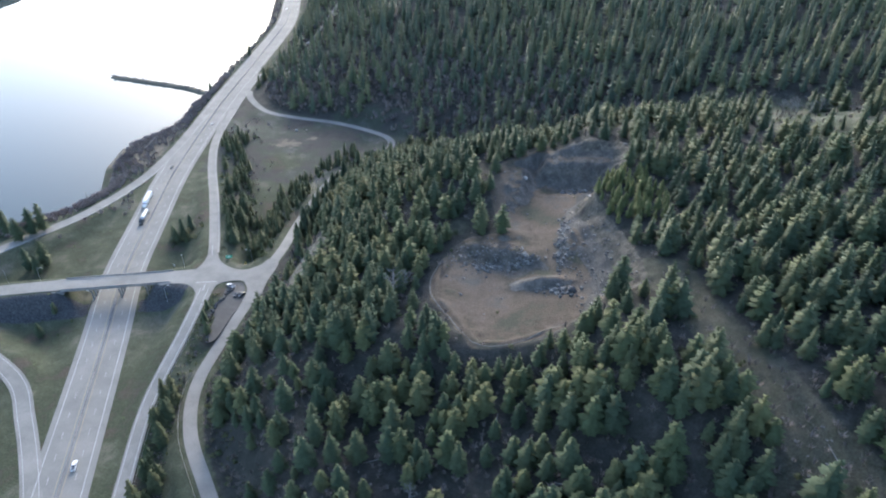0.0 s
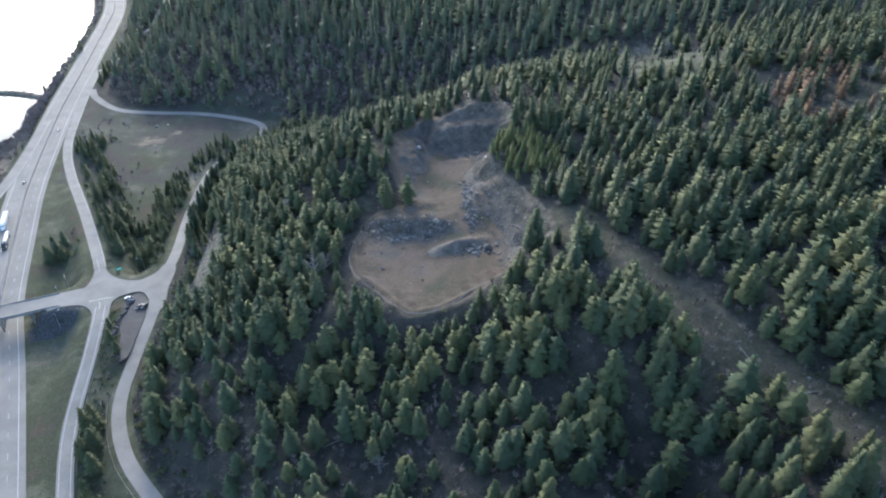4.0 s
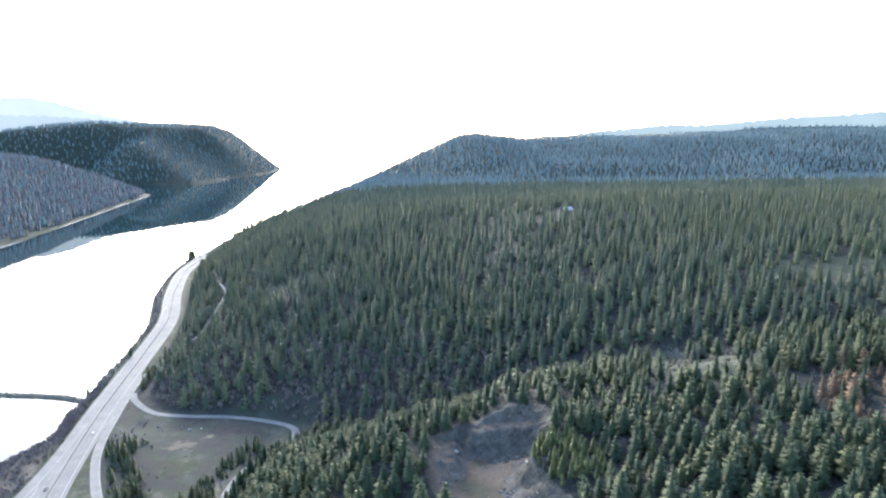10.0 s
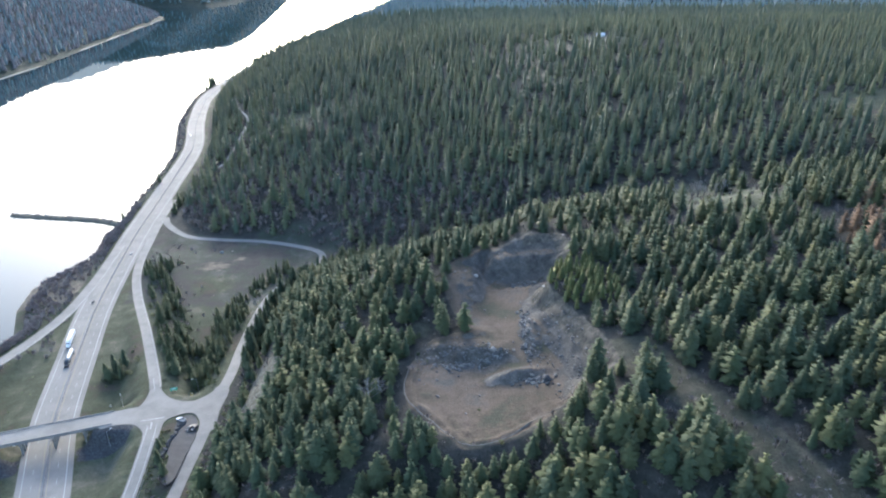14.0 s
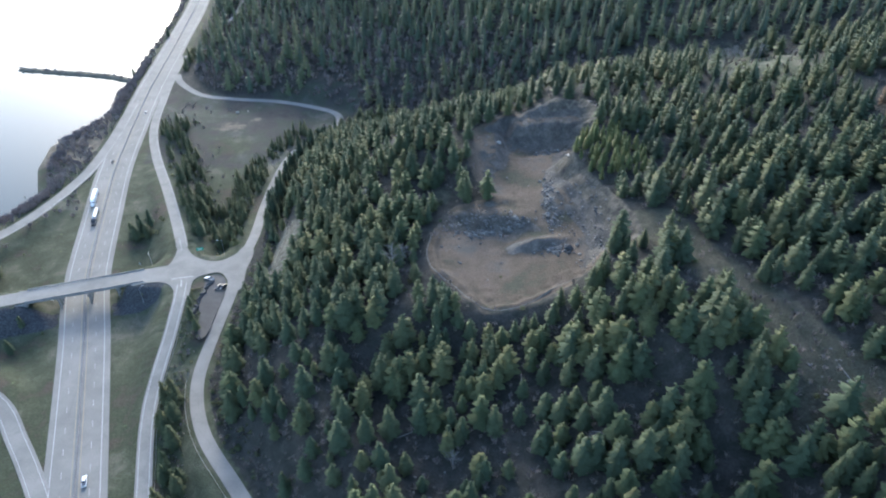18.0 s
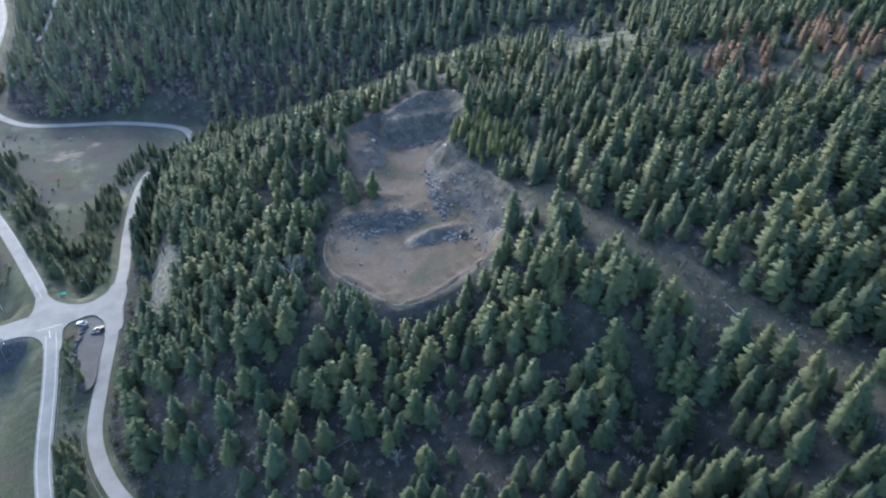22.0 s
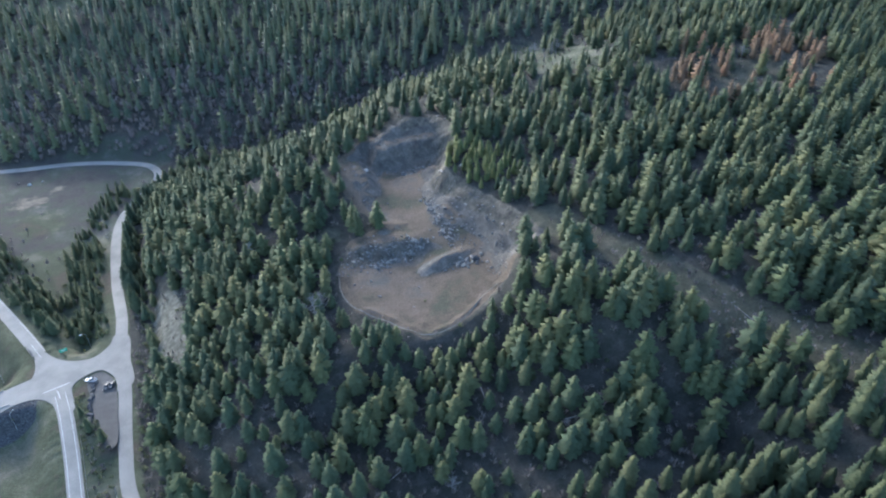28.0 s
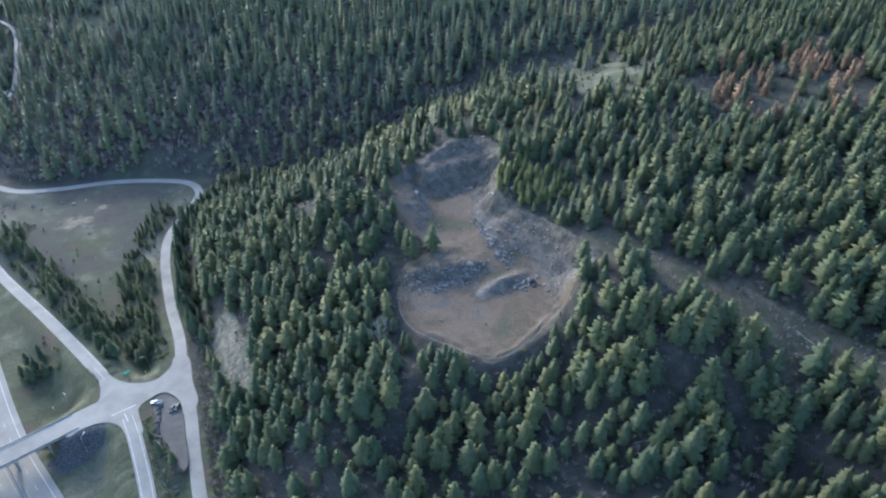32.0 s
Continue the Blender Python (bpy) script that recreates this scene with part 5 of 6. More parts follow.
def strip_of(line, lo, hi, y0, y1, count, seed):
    """Places beside a line, between two offsets to its right."""
    r = np.random.RandomState(seed)
    t = np.gradient(line[:, :2], axis=0)
    t /= np.linalg.norm(t, axis=1)[:, None]
    nn = np.stack([t[:, 1], -t[:, 0]], -1)
    sel = np.nonzero((line[:, 1] > y0) & (line[:, 1] < y1))[0]
    i = r.choice(sel, count)
    p = line[i, :2] + nn[i] * r.uniform(lo, hi, count)[:, None] + r.uniform(-2, 2, (count, 2))
    return p[:, 0], p[:, 1]


# the knoll
x, y = scatter(-126, 420, 78, 500, 5.6)
k = clear_of_roads(x, y, 2.2) & (x - table(y, ROAD_EDGE) > np.where(y > 420, 5, 3)) & (y < table(x, VALLEY_Y))
x, y = x[k], y[k]
z = height(x, y)
sparse = np.exp(-((x + 10) / 50.0) ** 2 - ((y - 135) / 38.0) ** 2) * 1.2 + 1.3 * np.exp(-((x + 82) / 24.0) ** 2 - ((y - 150) / 36.0) ** 2)
thin = waves(x, y, 85, 41)
keep = (edge_distance(x, y, QUARRY) > np.where((x > 44) & (y < 250), 5.0, 2.5)) & ~((edge_distance(x, y, QUARRY) < 9) & (y < 262) & (x < 52)) & (rng.uniform(0, 1, len(x)) < wooded(x, y, z) * np.where(thin > 0.22, 0.66, 1.0) * np.where(waves(x, y, 34, 44) + 0.5 * waves(x, y, 17, 45) > 0.16, 0.42, 1.0) * table(y, [(230, 1.0), (300, 0.84)]) * (1 - 0.45 * sparse))
x, y, z = x[keep], y[keep], z[keep]
tall = table(y, [(120, 1.10), (220, 1.04), (300, 0.96)]) * rng.uniform(11.0, 18.5, len(x)) * np.where(rng.uniform(0, 1, len(x)) < 0.25, 0.62, 1.0) * (1 - 0.2 * np.minimum(sparse[keep], 1.2))
below = (edge_distance(x, y, QUARRY) < 26) & (y < 250) & (x < 60)
tall = np.where(below, np.minimum(tall, 6 + 0.4 * edge_distance(x, y, QUARRY)), tall)
young = (x > 38) & (x < 74) & (y > 280) & (y < 322)
red = (np.exp(-((x - 236) / 48.0) ** 2 - ((y - 318) / 40.0) ** 2) > 0.3) & (rng.uniform(0, 1, len(x)) < 0.66)
young &= ~red
pine = ~red & ~young & (rng.uniform(0, 1, len(x)) < 0.22 + 0.35 * (waves(x, y, 120, 43) > 0.1) + 0.35 * ((x > 40) & (y < 190)))
fir = ~red & ~pine & ~young
r5 = random.Random(9)
fir_kinds = tree_kind("fir_tree", FIR_FORMS, FIR_ONE, "dark green fir tree on the wooded slope", "tree", "firs on the near slope")
pine_kinds = tree_kind("pine_tree", PINE_FORMS, PINE_ONE, "yellow-green pine tree with a rounded crown", "tree", "pines on the near slope", thick=0.026)
red_kinds = tree_kind("dead_pine", [crown(700 + i, 13, 10, 0.275, 0.12, 0.55, 0.5) for i in range(3)], RED_NEEDLE, "dead pine with red-brown needles", "tree", "dead red pines on the hill")
young_kinds = tree_kind("young_pine", [crown(750 + i, 12, 11, 0.25 + 0.02 * i, 0.04, 0.6, 0.4) for i in range(3)], YOUNG_NEEDLE, "bright yellow-green young pine above the quarry face", "tree", "young pines on the quarry rim")
ex, ey = strip_of(FRONTAGE, 4.8, 12, 318, 484, 64, 41)
ok = clear_of_roads(ex, ey, 1.8)
for n_, (a, b, c) in enumerate(zip(ex[ok], ey[ok], height(ex[ok], ey[ok]))):
    plant(fir_kinds, a, b, c, r5.uniform(10, 17), n_, r5)
near_fir = np.argsort(np.where(fir, y, 1e9))[:240]
near_pine = np.argsort(np.where(pine, y, 1e9))[:280]
for kinds, chosen in ((fir_kinds, near_fir), (pine_kinds, near_pine), (red_kinds, np.nonzero(red)[0][:290])):
    for n_, i in enumerate(chosen):
        plant(kinds, x[i], y[i], z[i], tall[i] * (0.9 if red[i] else 1.0), n_, r5)
gx_, gy_ = scatter(38, 74, 280, 324, 4.2)
ok = ~inside(gx_, gy_, QUARRY) & (edge_distance(gx_, gy_, QUARRY) > 1.2) & (gx_ + 0.55 * (gy_ - 280) < 84)
for n_, (a, b, c) in enumerate(zip(gx_[ok], gy_[ok], height(gx_[ok], gy_[ok]))):
    plant(young_kinds, a, b, c, r5.uniform(5.5, 10.0), n_, r5)
rest = np.ones(len(x), bool)
rest[near_fir], rest[near_pine], rest[red | young] = False, False, False
stand("fir_stand", FIR_MID, x[rest & fir], y[rest & fir], z[rest & fir], tall[rest & fir], FIR_MANY, "dense dark green fir forest round the quarry")
stand("pine_stand", PINE_MID, x[rest & pine], y[rest & pine], z[rest & pine], tall[rest & pine] * 0.95, PINE_MANY, "yellow-green pines mixed into the forest")
print("knoll", len(x), fir.sum(), pine.sum(), red.sum())

# the back hill
x, y = scatter(-560, 800, 470, 1300, 7.6)
k = clear_of_roads(x, y) & (y > table(x, VALLEY_Y) + 8) & (np.abs(x) < 0.74 * y + 40)
x, y = x[k], y[k]
z = height(x, y)
toe = ease((66 - z) / 40.0) * ease((x + 330) / 60.0)
open_top = np.exp(-((x - 190) / 190.0) ** 2 - ((y - 800) / 190.0) ** 2)
keep = (z > 9) & (rng.uniform(0, 1, len(x)) < wooded(x, y, z) * np.where(waves(x, y, 110, 51) > 0.28, 0.66, 0.97) * (1 - 0.38 * toe) * (1 - 0.35 * open_top))
x, y, z = x[keep], y[keep], z[keep]
tall = rng.uniform(13, 23, len(x)) * np.where(rng.uniform(0, 1, len(x)) < 0.25, 0.62, 1.0)
# More of the yellow-green trees near the crest paint its sunlight.
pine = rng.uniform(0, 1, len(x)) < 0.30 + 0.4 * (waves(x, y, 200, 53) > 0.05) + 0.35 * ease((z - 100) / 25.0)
stand("hill_forest", FIR_FAR, x[~pine], y[~pine], z[~pine], tall[~pine], HAZED_FIR, "conifer forest covering the hill behind the valley", rng.uniform(1.1, 1.5, (~pine).sum()))
stand("hill_pines", FIR_FAR, x[pine], y[pine], z[pine], tall[pine], HAZED_PINE, "yellow-green conifers on the hill, paled for haze and crest light", rng.uniform(1.15, 1.55, pine.sum()))
print("back", len(x))


def bare_form(seed, count, thick=0.022):
    """A leafless broadleaf tree: a thin stem and a fan of fine upright branches."""
    r = np.random.RandomState(seed)
    v, f = [], []
    for k in range(count):
        a, lean, h0, h1 = r.uniform(0, 6.28), r.uniform(0.03, 0.30), r.uniform(0.05, 0.6), r.uniform(0.6, 1.0)
        lo = np.array([0.03 * math.cos(a), 0.03 * math.sin(a), 0.0 if k < 3 else h0])
        tip = np.array([math.cos(a) * lean, math.sin(a) * lean, h1])
        w = 0.013 if k < 3 else thick
        side = np.array([-math.sin(a) * w, math.cos(a) * w, 0])
        n0 = len(v)
        v += [lo, 0.5 * (lo + tip) + side, tip, 0.5 * (lo + tip) - side]
        f += [(n0, n0 + 1, n0 + 2), (n0, n0 + 2, n0 + 3)]
    return np.array(v), np.array(f)


BUSH_FORMS = [(v * [1.9, 1.9, 1.0], f) for v, f in (bare_form(950 + k, 26, 0.016) for k in range(5))]
BARE_FORMS = [bare_form(900 + k, 34) for k in range(5)]
x, y = scatter(-330, 320, 470, 860, 6.4)
k = clear_of_roads(x, y, 2.0) & (y > table(x, VALLEY_Y) - 6)
x, y = x[k], y[k]
z = height(x, y)
toe = ease((78 - z) / 44.0) + 0.35 * np.exp(-((x - 190) / 190.0) ** 2 - ((y - 730) / 150.0) ** 2)
keep = (z > 8) & (rng.uniform(0, 1, len(x)) < 0.9 * toe) & (rng.uniform(0, 1, len(x)) < wooded(x, y, z) + 0.3)
x, y, z = x[keep], y[keep], z[keep]
stand("bare_woods", BARE_FORMS, x, y, z, rng.uniform(4, 9, len(x)), BARE_TWIG, "leafless purple-brown broadleaf woods at the foot of the hill", rng.uniform(0.8, 1.3, len(x)))
print("bare", len(x))

# the far woods
x, y = scatter(-560, -300, 1240, 2500, 11.0)
z = on_sheet(x, y)
k = (z > 3) & (x > table(y, SHORE) + 7) & clear_of_roads(x, y, 3.0)
x, y, z = x[k], y[k], z[k]
stand("lakeside_woods", FIR_LOW, x, y, z, rng.uniform(11, 19, len(x)), FIR_MANY, "dark conifers down the slope to the lake", rng.uniform(1.1, 1.5, len(x)))
x, y = scatter(-540, 2700, 1290, 3450, 19.0)
z = on_sheet(x, y)
k = (z > 10) & (np.abs(x) < 0.74 * y) 
x3, y3 = scatter(1500, 3300, 3450, 4600, 30.0)
z3 = on_sheet(x3, y3)
x1, y1 = scatter(-1900, -1000, 1150, 3100, 13.0)
z1 = on_sheet(x1, y1)
k1 = (z1 > 2) & (x1 < table(y1, FAR_SHORE) - 10) & (np.abs(x1) < 0.80 * y1 + 60)
x2, y2 = scatter(-3200, -1050, 3100, 4960, 24.0)
z2 = on_sheet(x2, y2)
k2 = (z2 > 5) & ((x2 < table(y2, FAR_SHORE) - 14) | (y2 > 3950)) & (np.abs(x2) < 0.72 * y2 + 60)
fx, fy, fz = np.concatenate([x[k], x1[k1], x2[k2], x3]), np.concatenate([y[k], y1[k1], y2[k2], y3]), np.concatenate([z[k], z1[k1], z2[k2], z3])
u = rng.uniform(0, 1, len(fx))
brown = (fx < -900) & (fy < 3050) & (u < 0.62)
# Pale colour in patches stands for backlit, hazy crowns.
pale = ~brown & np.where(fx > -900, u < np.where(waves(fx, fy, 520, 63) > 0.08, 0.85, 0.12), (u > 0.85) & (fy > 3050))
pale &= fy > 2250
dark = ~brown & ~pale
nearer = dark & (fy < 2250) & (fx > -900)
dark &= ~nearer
for name, pick, mat, label in (("ridge_woods", nearer, HAZED_FIR, "conifer woods running down the back of the hill"),
                               ("far_woods", dark, HAZE_BLUE_NEEDLE, "distant conifer woods round the lake, coloured blue for haze"),
                               ("far_pale_woods", pale, HAZE_PALE_NEEDLE, "distant conifers on the hill beyond the forest, paled for haze"),
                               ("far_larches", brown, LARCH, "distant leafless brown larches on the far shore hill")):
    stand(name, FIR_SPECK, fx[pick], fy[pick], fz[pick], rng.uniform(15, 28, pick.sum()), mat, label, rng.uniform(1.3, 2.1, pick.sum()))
print("far", len(fx))


# ---- trees and brush of the valley and the interchange ----
bands = [strip_of(RAMP_NE, 7, 27, 316, 478, 150, 1), strip_of(FRONTAGE, -26, -8, 312, 470, 120, 2), strip_of(RAMP_SE, 6.5, 14, 100, 198, 60, 3),
         strip_of(FRONTAGE, 6.5, 14, 335, 486, 60, 4), strip_of(HIGHWAY, 17, 26, 560, 660, 24, 5)]
valley_kinds = tree_kind("valley_fir", [crown(800 + i, 13, 9, 0.25 + 0.02 * i, 0.04, 0.6, 0.35) for i in range(4)], PINE_ONE, "bushy green young conifer beside the valley road", "tree", "conifers beside the roads")
bx, by = np.concatenate([b[0] for b in bands]), np.concatenate([b[1] for b in bands])
ok = clear_of_roads(bx, by, 2.0)
bx, by = bx[ok], by[ok]
bz = height(bx, by)
for n_, (x, y, z) in enumerate(zip(bx, by, bz)):
    plant(valley_kinds, x, y, z, (r5.uniform(9, 14) if y < 200 else r5.choice((4.0, 5.5, 7.0, 8.5, 10.0, 13.0)) * r5.uniform(0.85, 1.15)), n_, r5)
lone_kinds = tree_kind("lake_pine", [crown(900 + i, 15, 10, 0.27 + 0.02 * i, 0.10, 0.5, 0.4) for i in range(3)], FIR_ONE, "dark pine standing alone near the lake", "tree", "pines near the lake")
tx, ty = np.random.RandomState(3).normal(0, 5.0, (2, 26))
brush_bands = (np.concatenate([bx, tx - 213]), np.concatenate([by, ty + 332]))
LONE = [(-329, 310, 13), (-322, 304, 12), (-308, 299, 12), (-305, 307, 14), (-301, 312, 15), (-336, 300, 12), (-284, 277, 12), (-277, 276, 10), (-279, 284, 13), (-344, 691, 9),
        (-508, 1295, 17), (-504, 1300, 14), (-481, 1348, 12), (-333, 583, 7), (-213, 330, 9), (-218, 337, 8), (-208, 326, 7), (-215, 325, 8), (-210, 336, 9), (-220, 330, 6), (-235, 226, 7), (-236, 240, 6),
        (-148, 244, 7), (-142, 236, 6), (-152, 254, 5), (-160, 318, 8), (-172, 322, 9), (-134, 448, 11), (51, 229, 12), (48, 222, 10)]
for n_, (x, y, h) in enumerate(LONE):
    plant(lone_kinds, x, y, on_ground(x, y), h * 1.35, n_, r5)


def bare_tree(x, y, tall, seed, label):
    """A leafless tree: trunk, limbs that fork twice, and twigs."""
    r = random.Random(seed)
    root = thing("bare_tree", pose(x, y, on_ground(x, y)), label, "tree")
    part("trunk", rod((0, 0, -0.5), (0.3, 0.1, tall * 0.9), tall * 0.018, 0.04, 8), GREY_WOOD, root)
    for k in range(13):
        h = tall * (0.25 + 0.6 * k / 13)
        a = k * 2.4
        ln = tall * 0.33 * (1.15 - k / 15)
        p0, p1 = Vector((0, 0, h)), Vector((math.cos(a) * ln, math.sin(a) * ln, h + ln * 0.75))
        bm = rod(p0, p1, tall * 0.008, 0.03, 6)
        for j in range(9):
            u = 0.25 + 0.75 * j / 9
            q = p0.lerp(p1, u)
            d = Vector((r.uniform(-1, 1), r.uniform(-1, 1), r.uniform(0.2, 1.2))).normalized() * ln * 0.4
            rod(q, q + d, 0.035, 0.012, 4, bm)
            for _ in range(2):
                e = Vector((r.uniform(-1, 1), r.uniform(-1, 1), r.uniform(0, 1))).normalized() * ln * 0.22
                rod(q + d * 0.6, q + d * 0.6 + e, 0.02, 0.01, 3, bm)
        part("limb", bm, GREY_WOOD, root)


bare_tree(-44, 238, 17, 3, "tall leafless pale grey tree among the firs")
bare_tree(-40, 243, 12, 4, "smaller leafless grey tree beside the tall one")


def twig_form(seed, count):
    r = np.random.RandomState(seed)
    v, f = [], []
    for k in range(count):
        a, lean, h = r.uniform(0, 6.28), r.uniform(0.05, 0.75), r.uniform(0.55, 1.0)
        b = np.array([r.uniform(-0.18, 0.18), r.uniform(-0.18, 0.18), 0])
        tip = b + [math.cos(a) * lean * h * 0.8, math.sin(a) * lean * h * 0.8, h]
        mid = b * 0.5 + tip * 0.5
        w = 0.045
        side = np.array([-math.sin(a) * w, math.cos(a) * w, 0])
        n0 = len(v)
        v += [b, mid + side, tip, mid - side]
        f += [(n0, n0 + 1, n0 + 2), (n0, n0 + 2, n0 + 3)]
    return np.array(v), np.array(f)


def leaf_form(seed, count):
    r = np.random.RandomState(seed)
    v, f = [], []
    for k in range(count):
        d = r.normal(size=3)
        d /= np.linalg.norm(d)
        c = d * [0.5, 0.5, 0.42] * r.uniform(0.5, 1.05) + [0, 0, 0.42]
        a, b = np.cross(d, [0.3, 0.5, 0.8]), np.cross(d, [0.9, -0.2, 0.1])
        n0 = len(v)
        v += [c + a * 0.2, c + b * 0.22, c - a * 0.18 - b * 0.12]
        f += [(n0, n0 + 1, n0 + 2)]
    return np.array(v), np.array(f)


TWIGS, LEAVES = [twig_form(k, 26) for k in range(4)], [leaf_form(20 + k, 46) for k in range(4)]


def brush(name, x, y, lo, hi, forms, mat, label, gap=1.5):
    ok = clear_of_roads(x, y, gap)
    x, y = x[ok], y[ok]
    z = height(x, y)
    x, y, z = x[z > 0.4], y[z > 0.4], z[z > 0.4]
    r = np.random.RandomState(len(x))
    return stand(name, forms, x, y, z + 0.3, r.uniform(lo, hi, len(x)), mat, label, r.uniform(0.8, 1.4, len(x)))


r7 = np.random.RandomState(8)
pick = np.concatenate([r7.randint(0, len(bx), 260), np.arange(len(bx), len(brush_bands[0]))])
brush("band_shrubs", brush_bands[0][pick] + r7.normal(0, 3.5, len(pick)), brush_bands[1][pick] + r7.normal(0, 3.5, len(pick)), 1.6, 4.2, LEAVES, SHRUB, "green shrubs under the roadside conifers", 1.5)

vx, vy = strip_of(RAMP_SE, 5.5, 16, 120, 252, 420, 77)
k = clear_of_roads(vx, vy, 1.5)
brush("verge_shrubs", vx[k][::3], vy[k][::3], 0.8, 2.4, LEAVES, SHRUB, "low green shrubs between ramp and side road", 1.2)
half_ = k & (np.arange(len(vx)) % 3 != 0)
brush("verge_brush", vx[half_], vy[half_], 0.7, 2.0, TWIGS, TWIG, "dry brown brush between ramp and side road", 1.2)

wx, wy = r7.uniform(-156, -148.5, 70), r7.uniform(232, 268, 70)
brush("lot_shrubs", wx, wy, 0.7, 1.9, LEAVES, SHRUB, "low green shrubs behind the row of boulders", 1.0)
ex, ey = strip_of(FRONTAGE, 5.0, 15, 110, 335, 520, 78)
k = np.arange(len(ex)) % 2 == 0
brush("roadside_shrubs", ex[k], ey[k], 0.8, 2.6, LEAVES, SHRUB, "olive green shrubs at the foot of the wooded bank", 1.2)
brush("roadside_brush", ex[~k], ey[~k], 1.0, 3.2, BUSH_FORMS, BARE_TWIG, "leafless dark brush beside the frontage road", 1.2)

# leafless brush: lake shore, foot of the back hill, edges of the field, open slope
r6 = np.random.RandomState(12)
sy = r6.uniform(300, 620, 1900)
sx = table(sy, SHORE) + 3 + np.abs(r6.normal(0, 19, 1900))
keep = (sx < table(sy, HIGHWAY_X) - 14) & ~((sx > -345) & (sx < table(sy, SHORE) + 9) & (sy > 380) & (sy < 500))
sy2 = r6.uniform(620, 1300, 500)
sx2 = table(sy2, SHORE) + r6.uniform(2, 14, 500)
brush("shore_brush", np.concatenate([sx[keep], sx2]), np.concatenate([sy[keep], sy2]), 1.8, 4.2, TWIGS, TWIG, "leafless purple-brown brush along the lake shore")
jx = r6.choice(len(JETTY), 160)
jo = r6.uniform(-2.4, 2.4, 160)
stand("causeway_brush", TWIGS, JETTY[jx, 0] + r6.uniform(-2, 2, 160), JETTY[jx, 1] + jo, np.full(160, 1.3), r6.uniform(1.0, 2.6, 160), TWIG, "low dry brush on the causeway")
hx, hy = scatter(-300, 130, 470, 640, 5.5)
hz = height(hx, hy)
keep = (hz > 8) & (hz < 62) & (rng.uniform(0, 1, len(hx)) < 0.85)
brush("hill_brush", hx[keep], hy[keep], 3.0, 6.5, TWIGS, TWIG, "leafless brown brush at the foot of the hill", 3.0)
fx_, fy_ = scatter(-285, -140, 330, 540, 6.5)
keep = (rng.uniform(0, 1, len(fx_)) < 0.9 * np.exp(-((fx_ - table(fy_, [(330, -182), (400, -222), (470, -256), (540, -262)])) / 20.0) ** 2) + 0.8 * np.exp(-((fx_ + 195) / 22.0) ** 2 - ((fy_ - 385) / 30.0) ** 2) + 0.04) & (fx_ > table(fy_, [(330, -190), (400, -232), (470, -266), (540, -270)]))
brush("field_brush", fx_[keep], fy_[keep], 1.0, 3.2, TWIGS, TWIG, "low leafless brush at the edge of the dry field", 3.0)
kx, ky = scatter(-118, 240, 85, 500, 4.0)
kz = height(kx, ky)
keep = (rng.uniform(0, 1, len(kx)) < np.where(ky < 205, 0.85, 0.28)) & ~inside(kx, ky, QUARRY) & (kx - table(ky, ROAD_EDGE) > 3)
brush("slope_brush", kx[keep], ky[keep], 1.4, 3.8, BUSH_FORMS, BARE_TWIG, "leafless brown undergrowth on the slope", 2.0)
lx, ly = scatter(-118, 190, 85, 470, 11.0)
keep = (rng.uniform(0, 1, len(lx)) < 0.6) & (edge_distance(lx, ly, QUARRY) > 2) & ~inside(lx, ly, QUARRY) & (lx - table(ly, ROAD_EDGE) > 2)
brush("slope_shrubs", lx[keep], ly[keep], 1.0, 3.2, LEAVES, SHRUB, "olive green shrubs between the trees", 2.0)
vx, vy_ = scatter(-300, -120, 130, 420, 9.0)
keep = (rng.uniform(0, 1, len(vx)) < 0.16 + 0.3 * (waves(vx, vy_, 50, 71) > 0.3))
brush("verge_shrubs", vx[keep], vy_[keep], 0.6, 1.8, LEAVES, SHRUB, "small olive shrubs on the grass verges", 2.5)
qx, qy = np.array([4.0, -24, -20, 10, 30, -2]), np.array([228.5, 260, 266, 300, 320, 340])
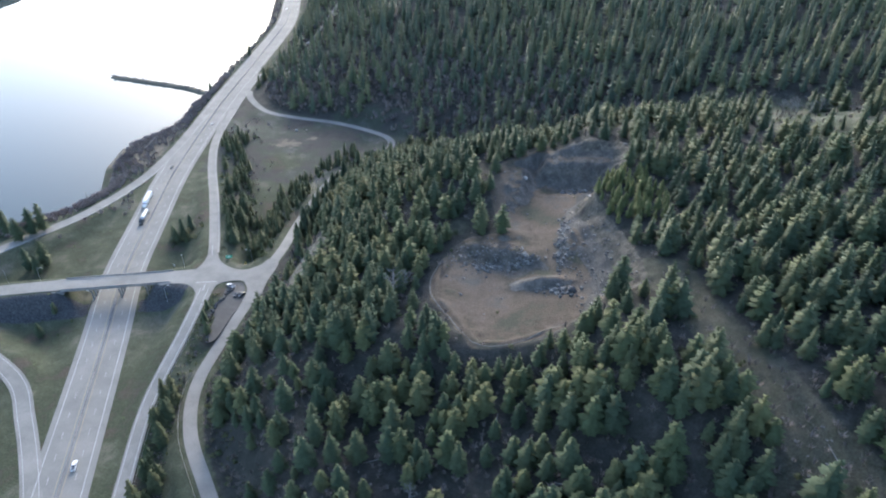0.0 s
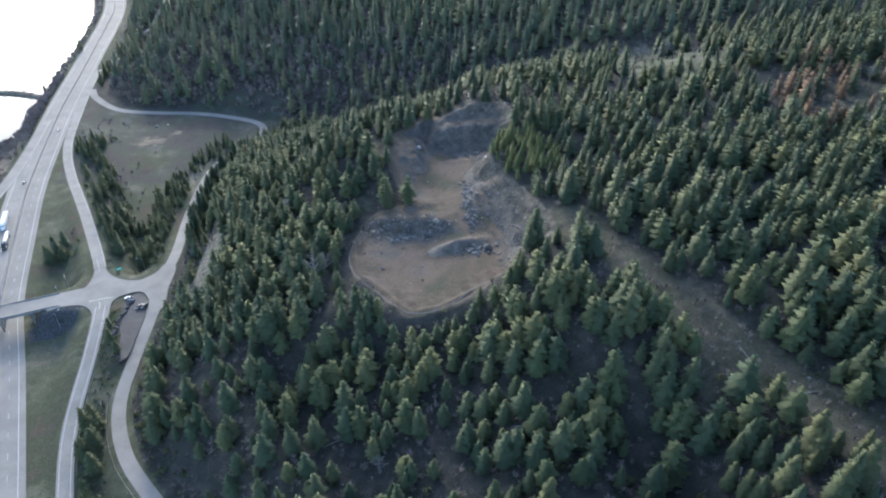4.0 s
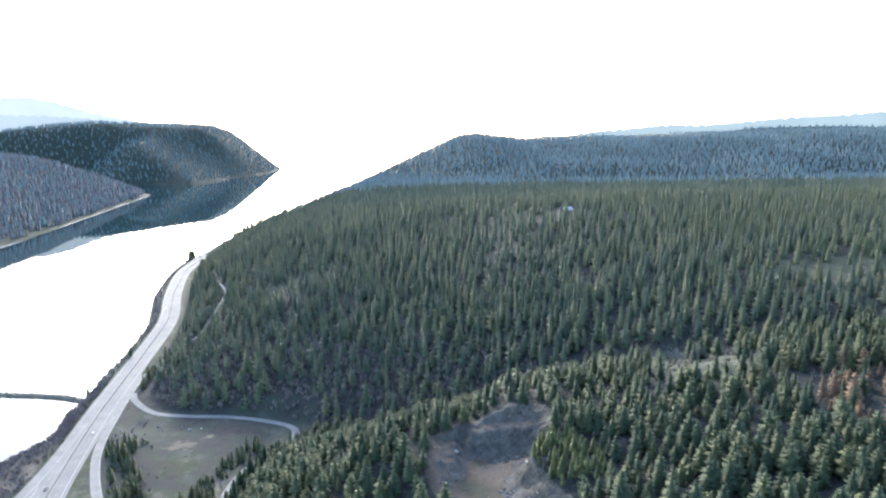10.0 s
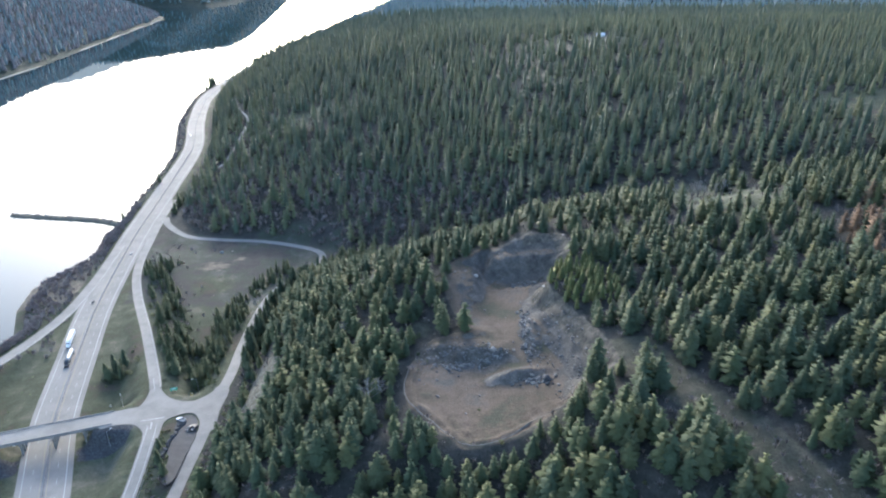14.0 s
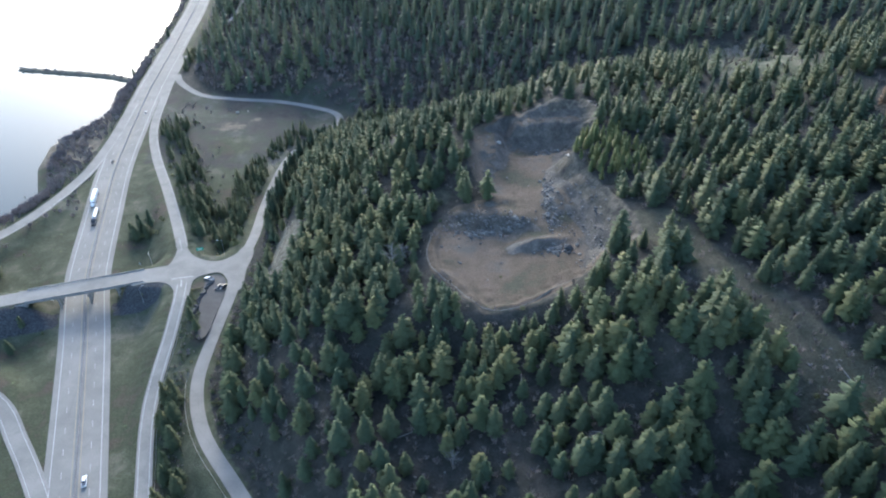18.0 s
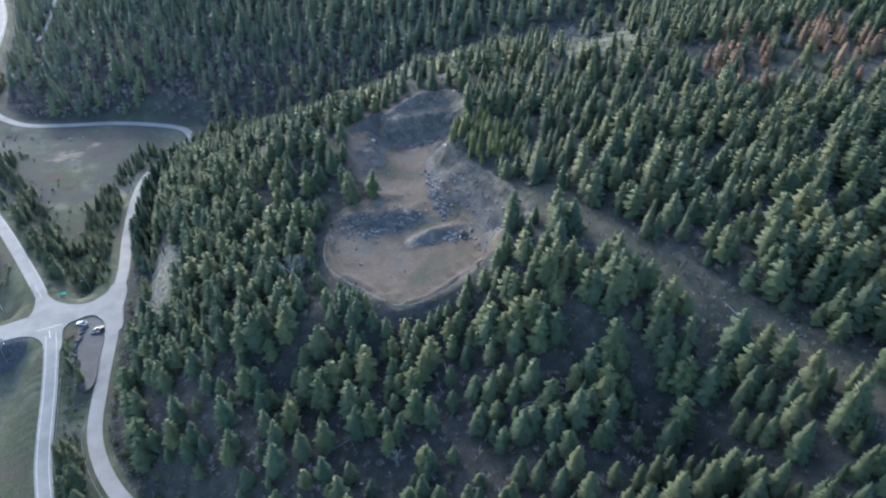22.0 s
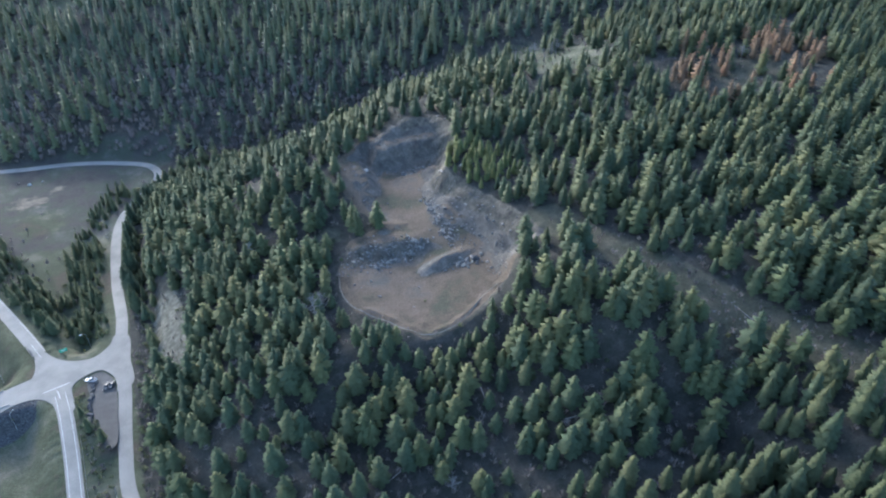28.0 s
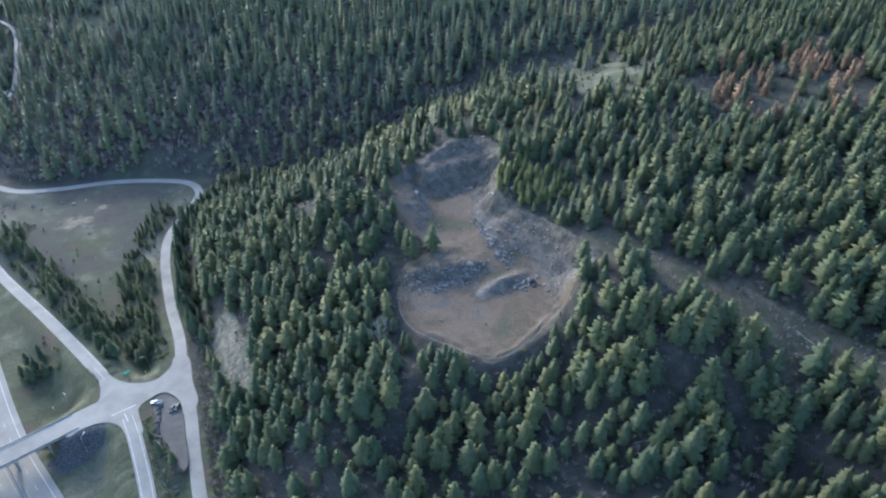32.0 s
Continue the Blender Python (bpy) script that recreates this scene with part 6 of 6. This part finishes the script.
brush("quarry_shrubs", qx, qy, 0.9, 1.6, LEAVES, SHRUB, "small dark shrubs on the quarry floor", 0.5)

# fallen logs, snags and loose stones on the slopes
LOGS = [(-88, 206), (-70, 186), (-55, 172), (-30, 160), (12, 178), (38, 150), (66, 186), (112, 158), (124, 140), (98, 120), (-20, 132), (-92, 262), (150, 190), (176, 158)]
for k, (x, y) in enumerate(LOGS):
    ln = r5.uniform(4, 9)
    ob = tagged(part("fallen_log", rod((-ln / 2, 0, 0), (ln / 2, 0, 0), 0.24, 0.13, 9), GREY_WOOD), "pale weathered fallen log on the forest slope", "log", "fallen logs")
    a = math.radians(k * 67)
    dz = on_ground(x + math.cos(a), y + math.sin(a)) - on_ground(x - math.cos(a), y - math.sin(a))
    ob.matrix_world = pose(x, y, on_ground(x, y) + 0.2, 0, -math.degrees(math.atan2(dz, 2)), math.degrees(a))
for k, (x, y, h) in enumerate(((-66, 300, 11), (96, 140, 9), (-12, 146, 10), (180, 210, 12), (-150, 404, 8), (240, 330, 10))):
    bare_tree(x, y, h, 20 + k, "grey leafless snag standing among the conifers")
LEDGES = [(122, 140, 14), (108, 152, 16), (94, 168, 14), (84, 190, 12), (64, 262, 10), (-20, 140, 16), (150, 118, 12)]
ledge = [(r5.gauss(x, 6), r5.gauss(y, 7)) for x, y, n in LEDGES for _ in range(n)]
ledge_z = height(np.array([p[0] for p in ledge]), np.array([p[1] for p in ledge]))
for k, ((x, y), z) in enumerate(zip(ledge, ledge_z)):
    ob = tagged(new("slope_stone", stone_meshes[k % 8]), "grey stone showing through the brush on the slope", "stone", "stones on the open slope")
    s_ = r5.uniform(0.3, 0.8)
    ob.matrix_world = Matrix.LocRotScale((x, y, z - 0.1), Euler((0, 0, r5.uniform(0, 6.28))), (s_ * 1.2, s_, s_ * 0.7))
for k, (x, y, h) in enumerate(((146, 428, 12), (153, 436, 13), (160, 424, 11), (150, 415, 10), (168, 432, 12), (140, 440, 11), (158, 447, 12))):
    bare_tree(x, y, h, 40 + k, "pale leafless tree in the grassy glade")
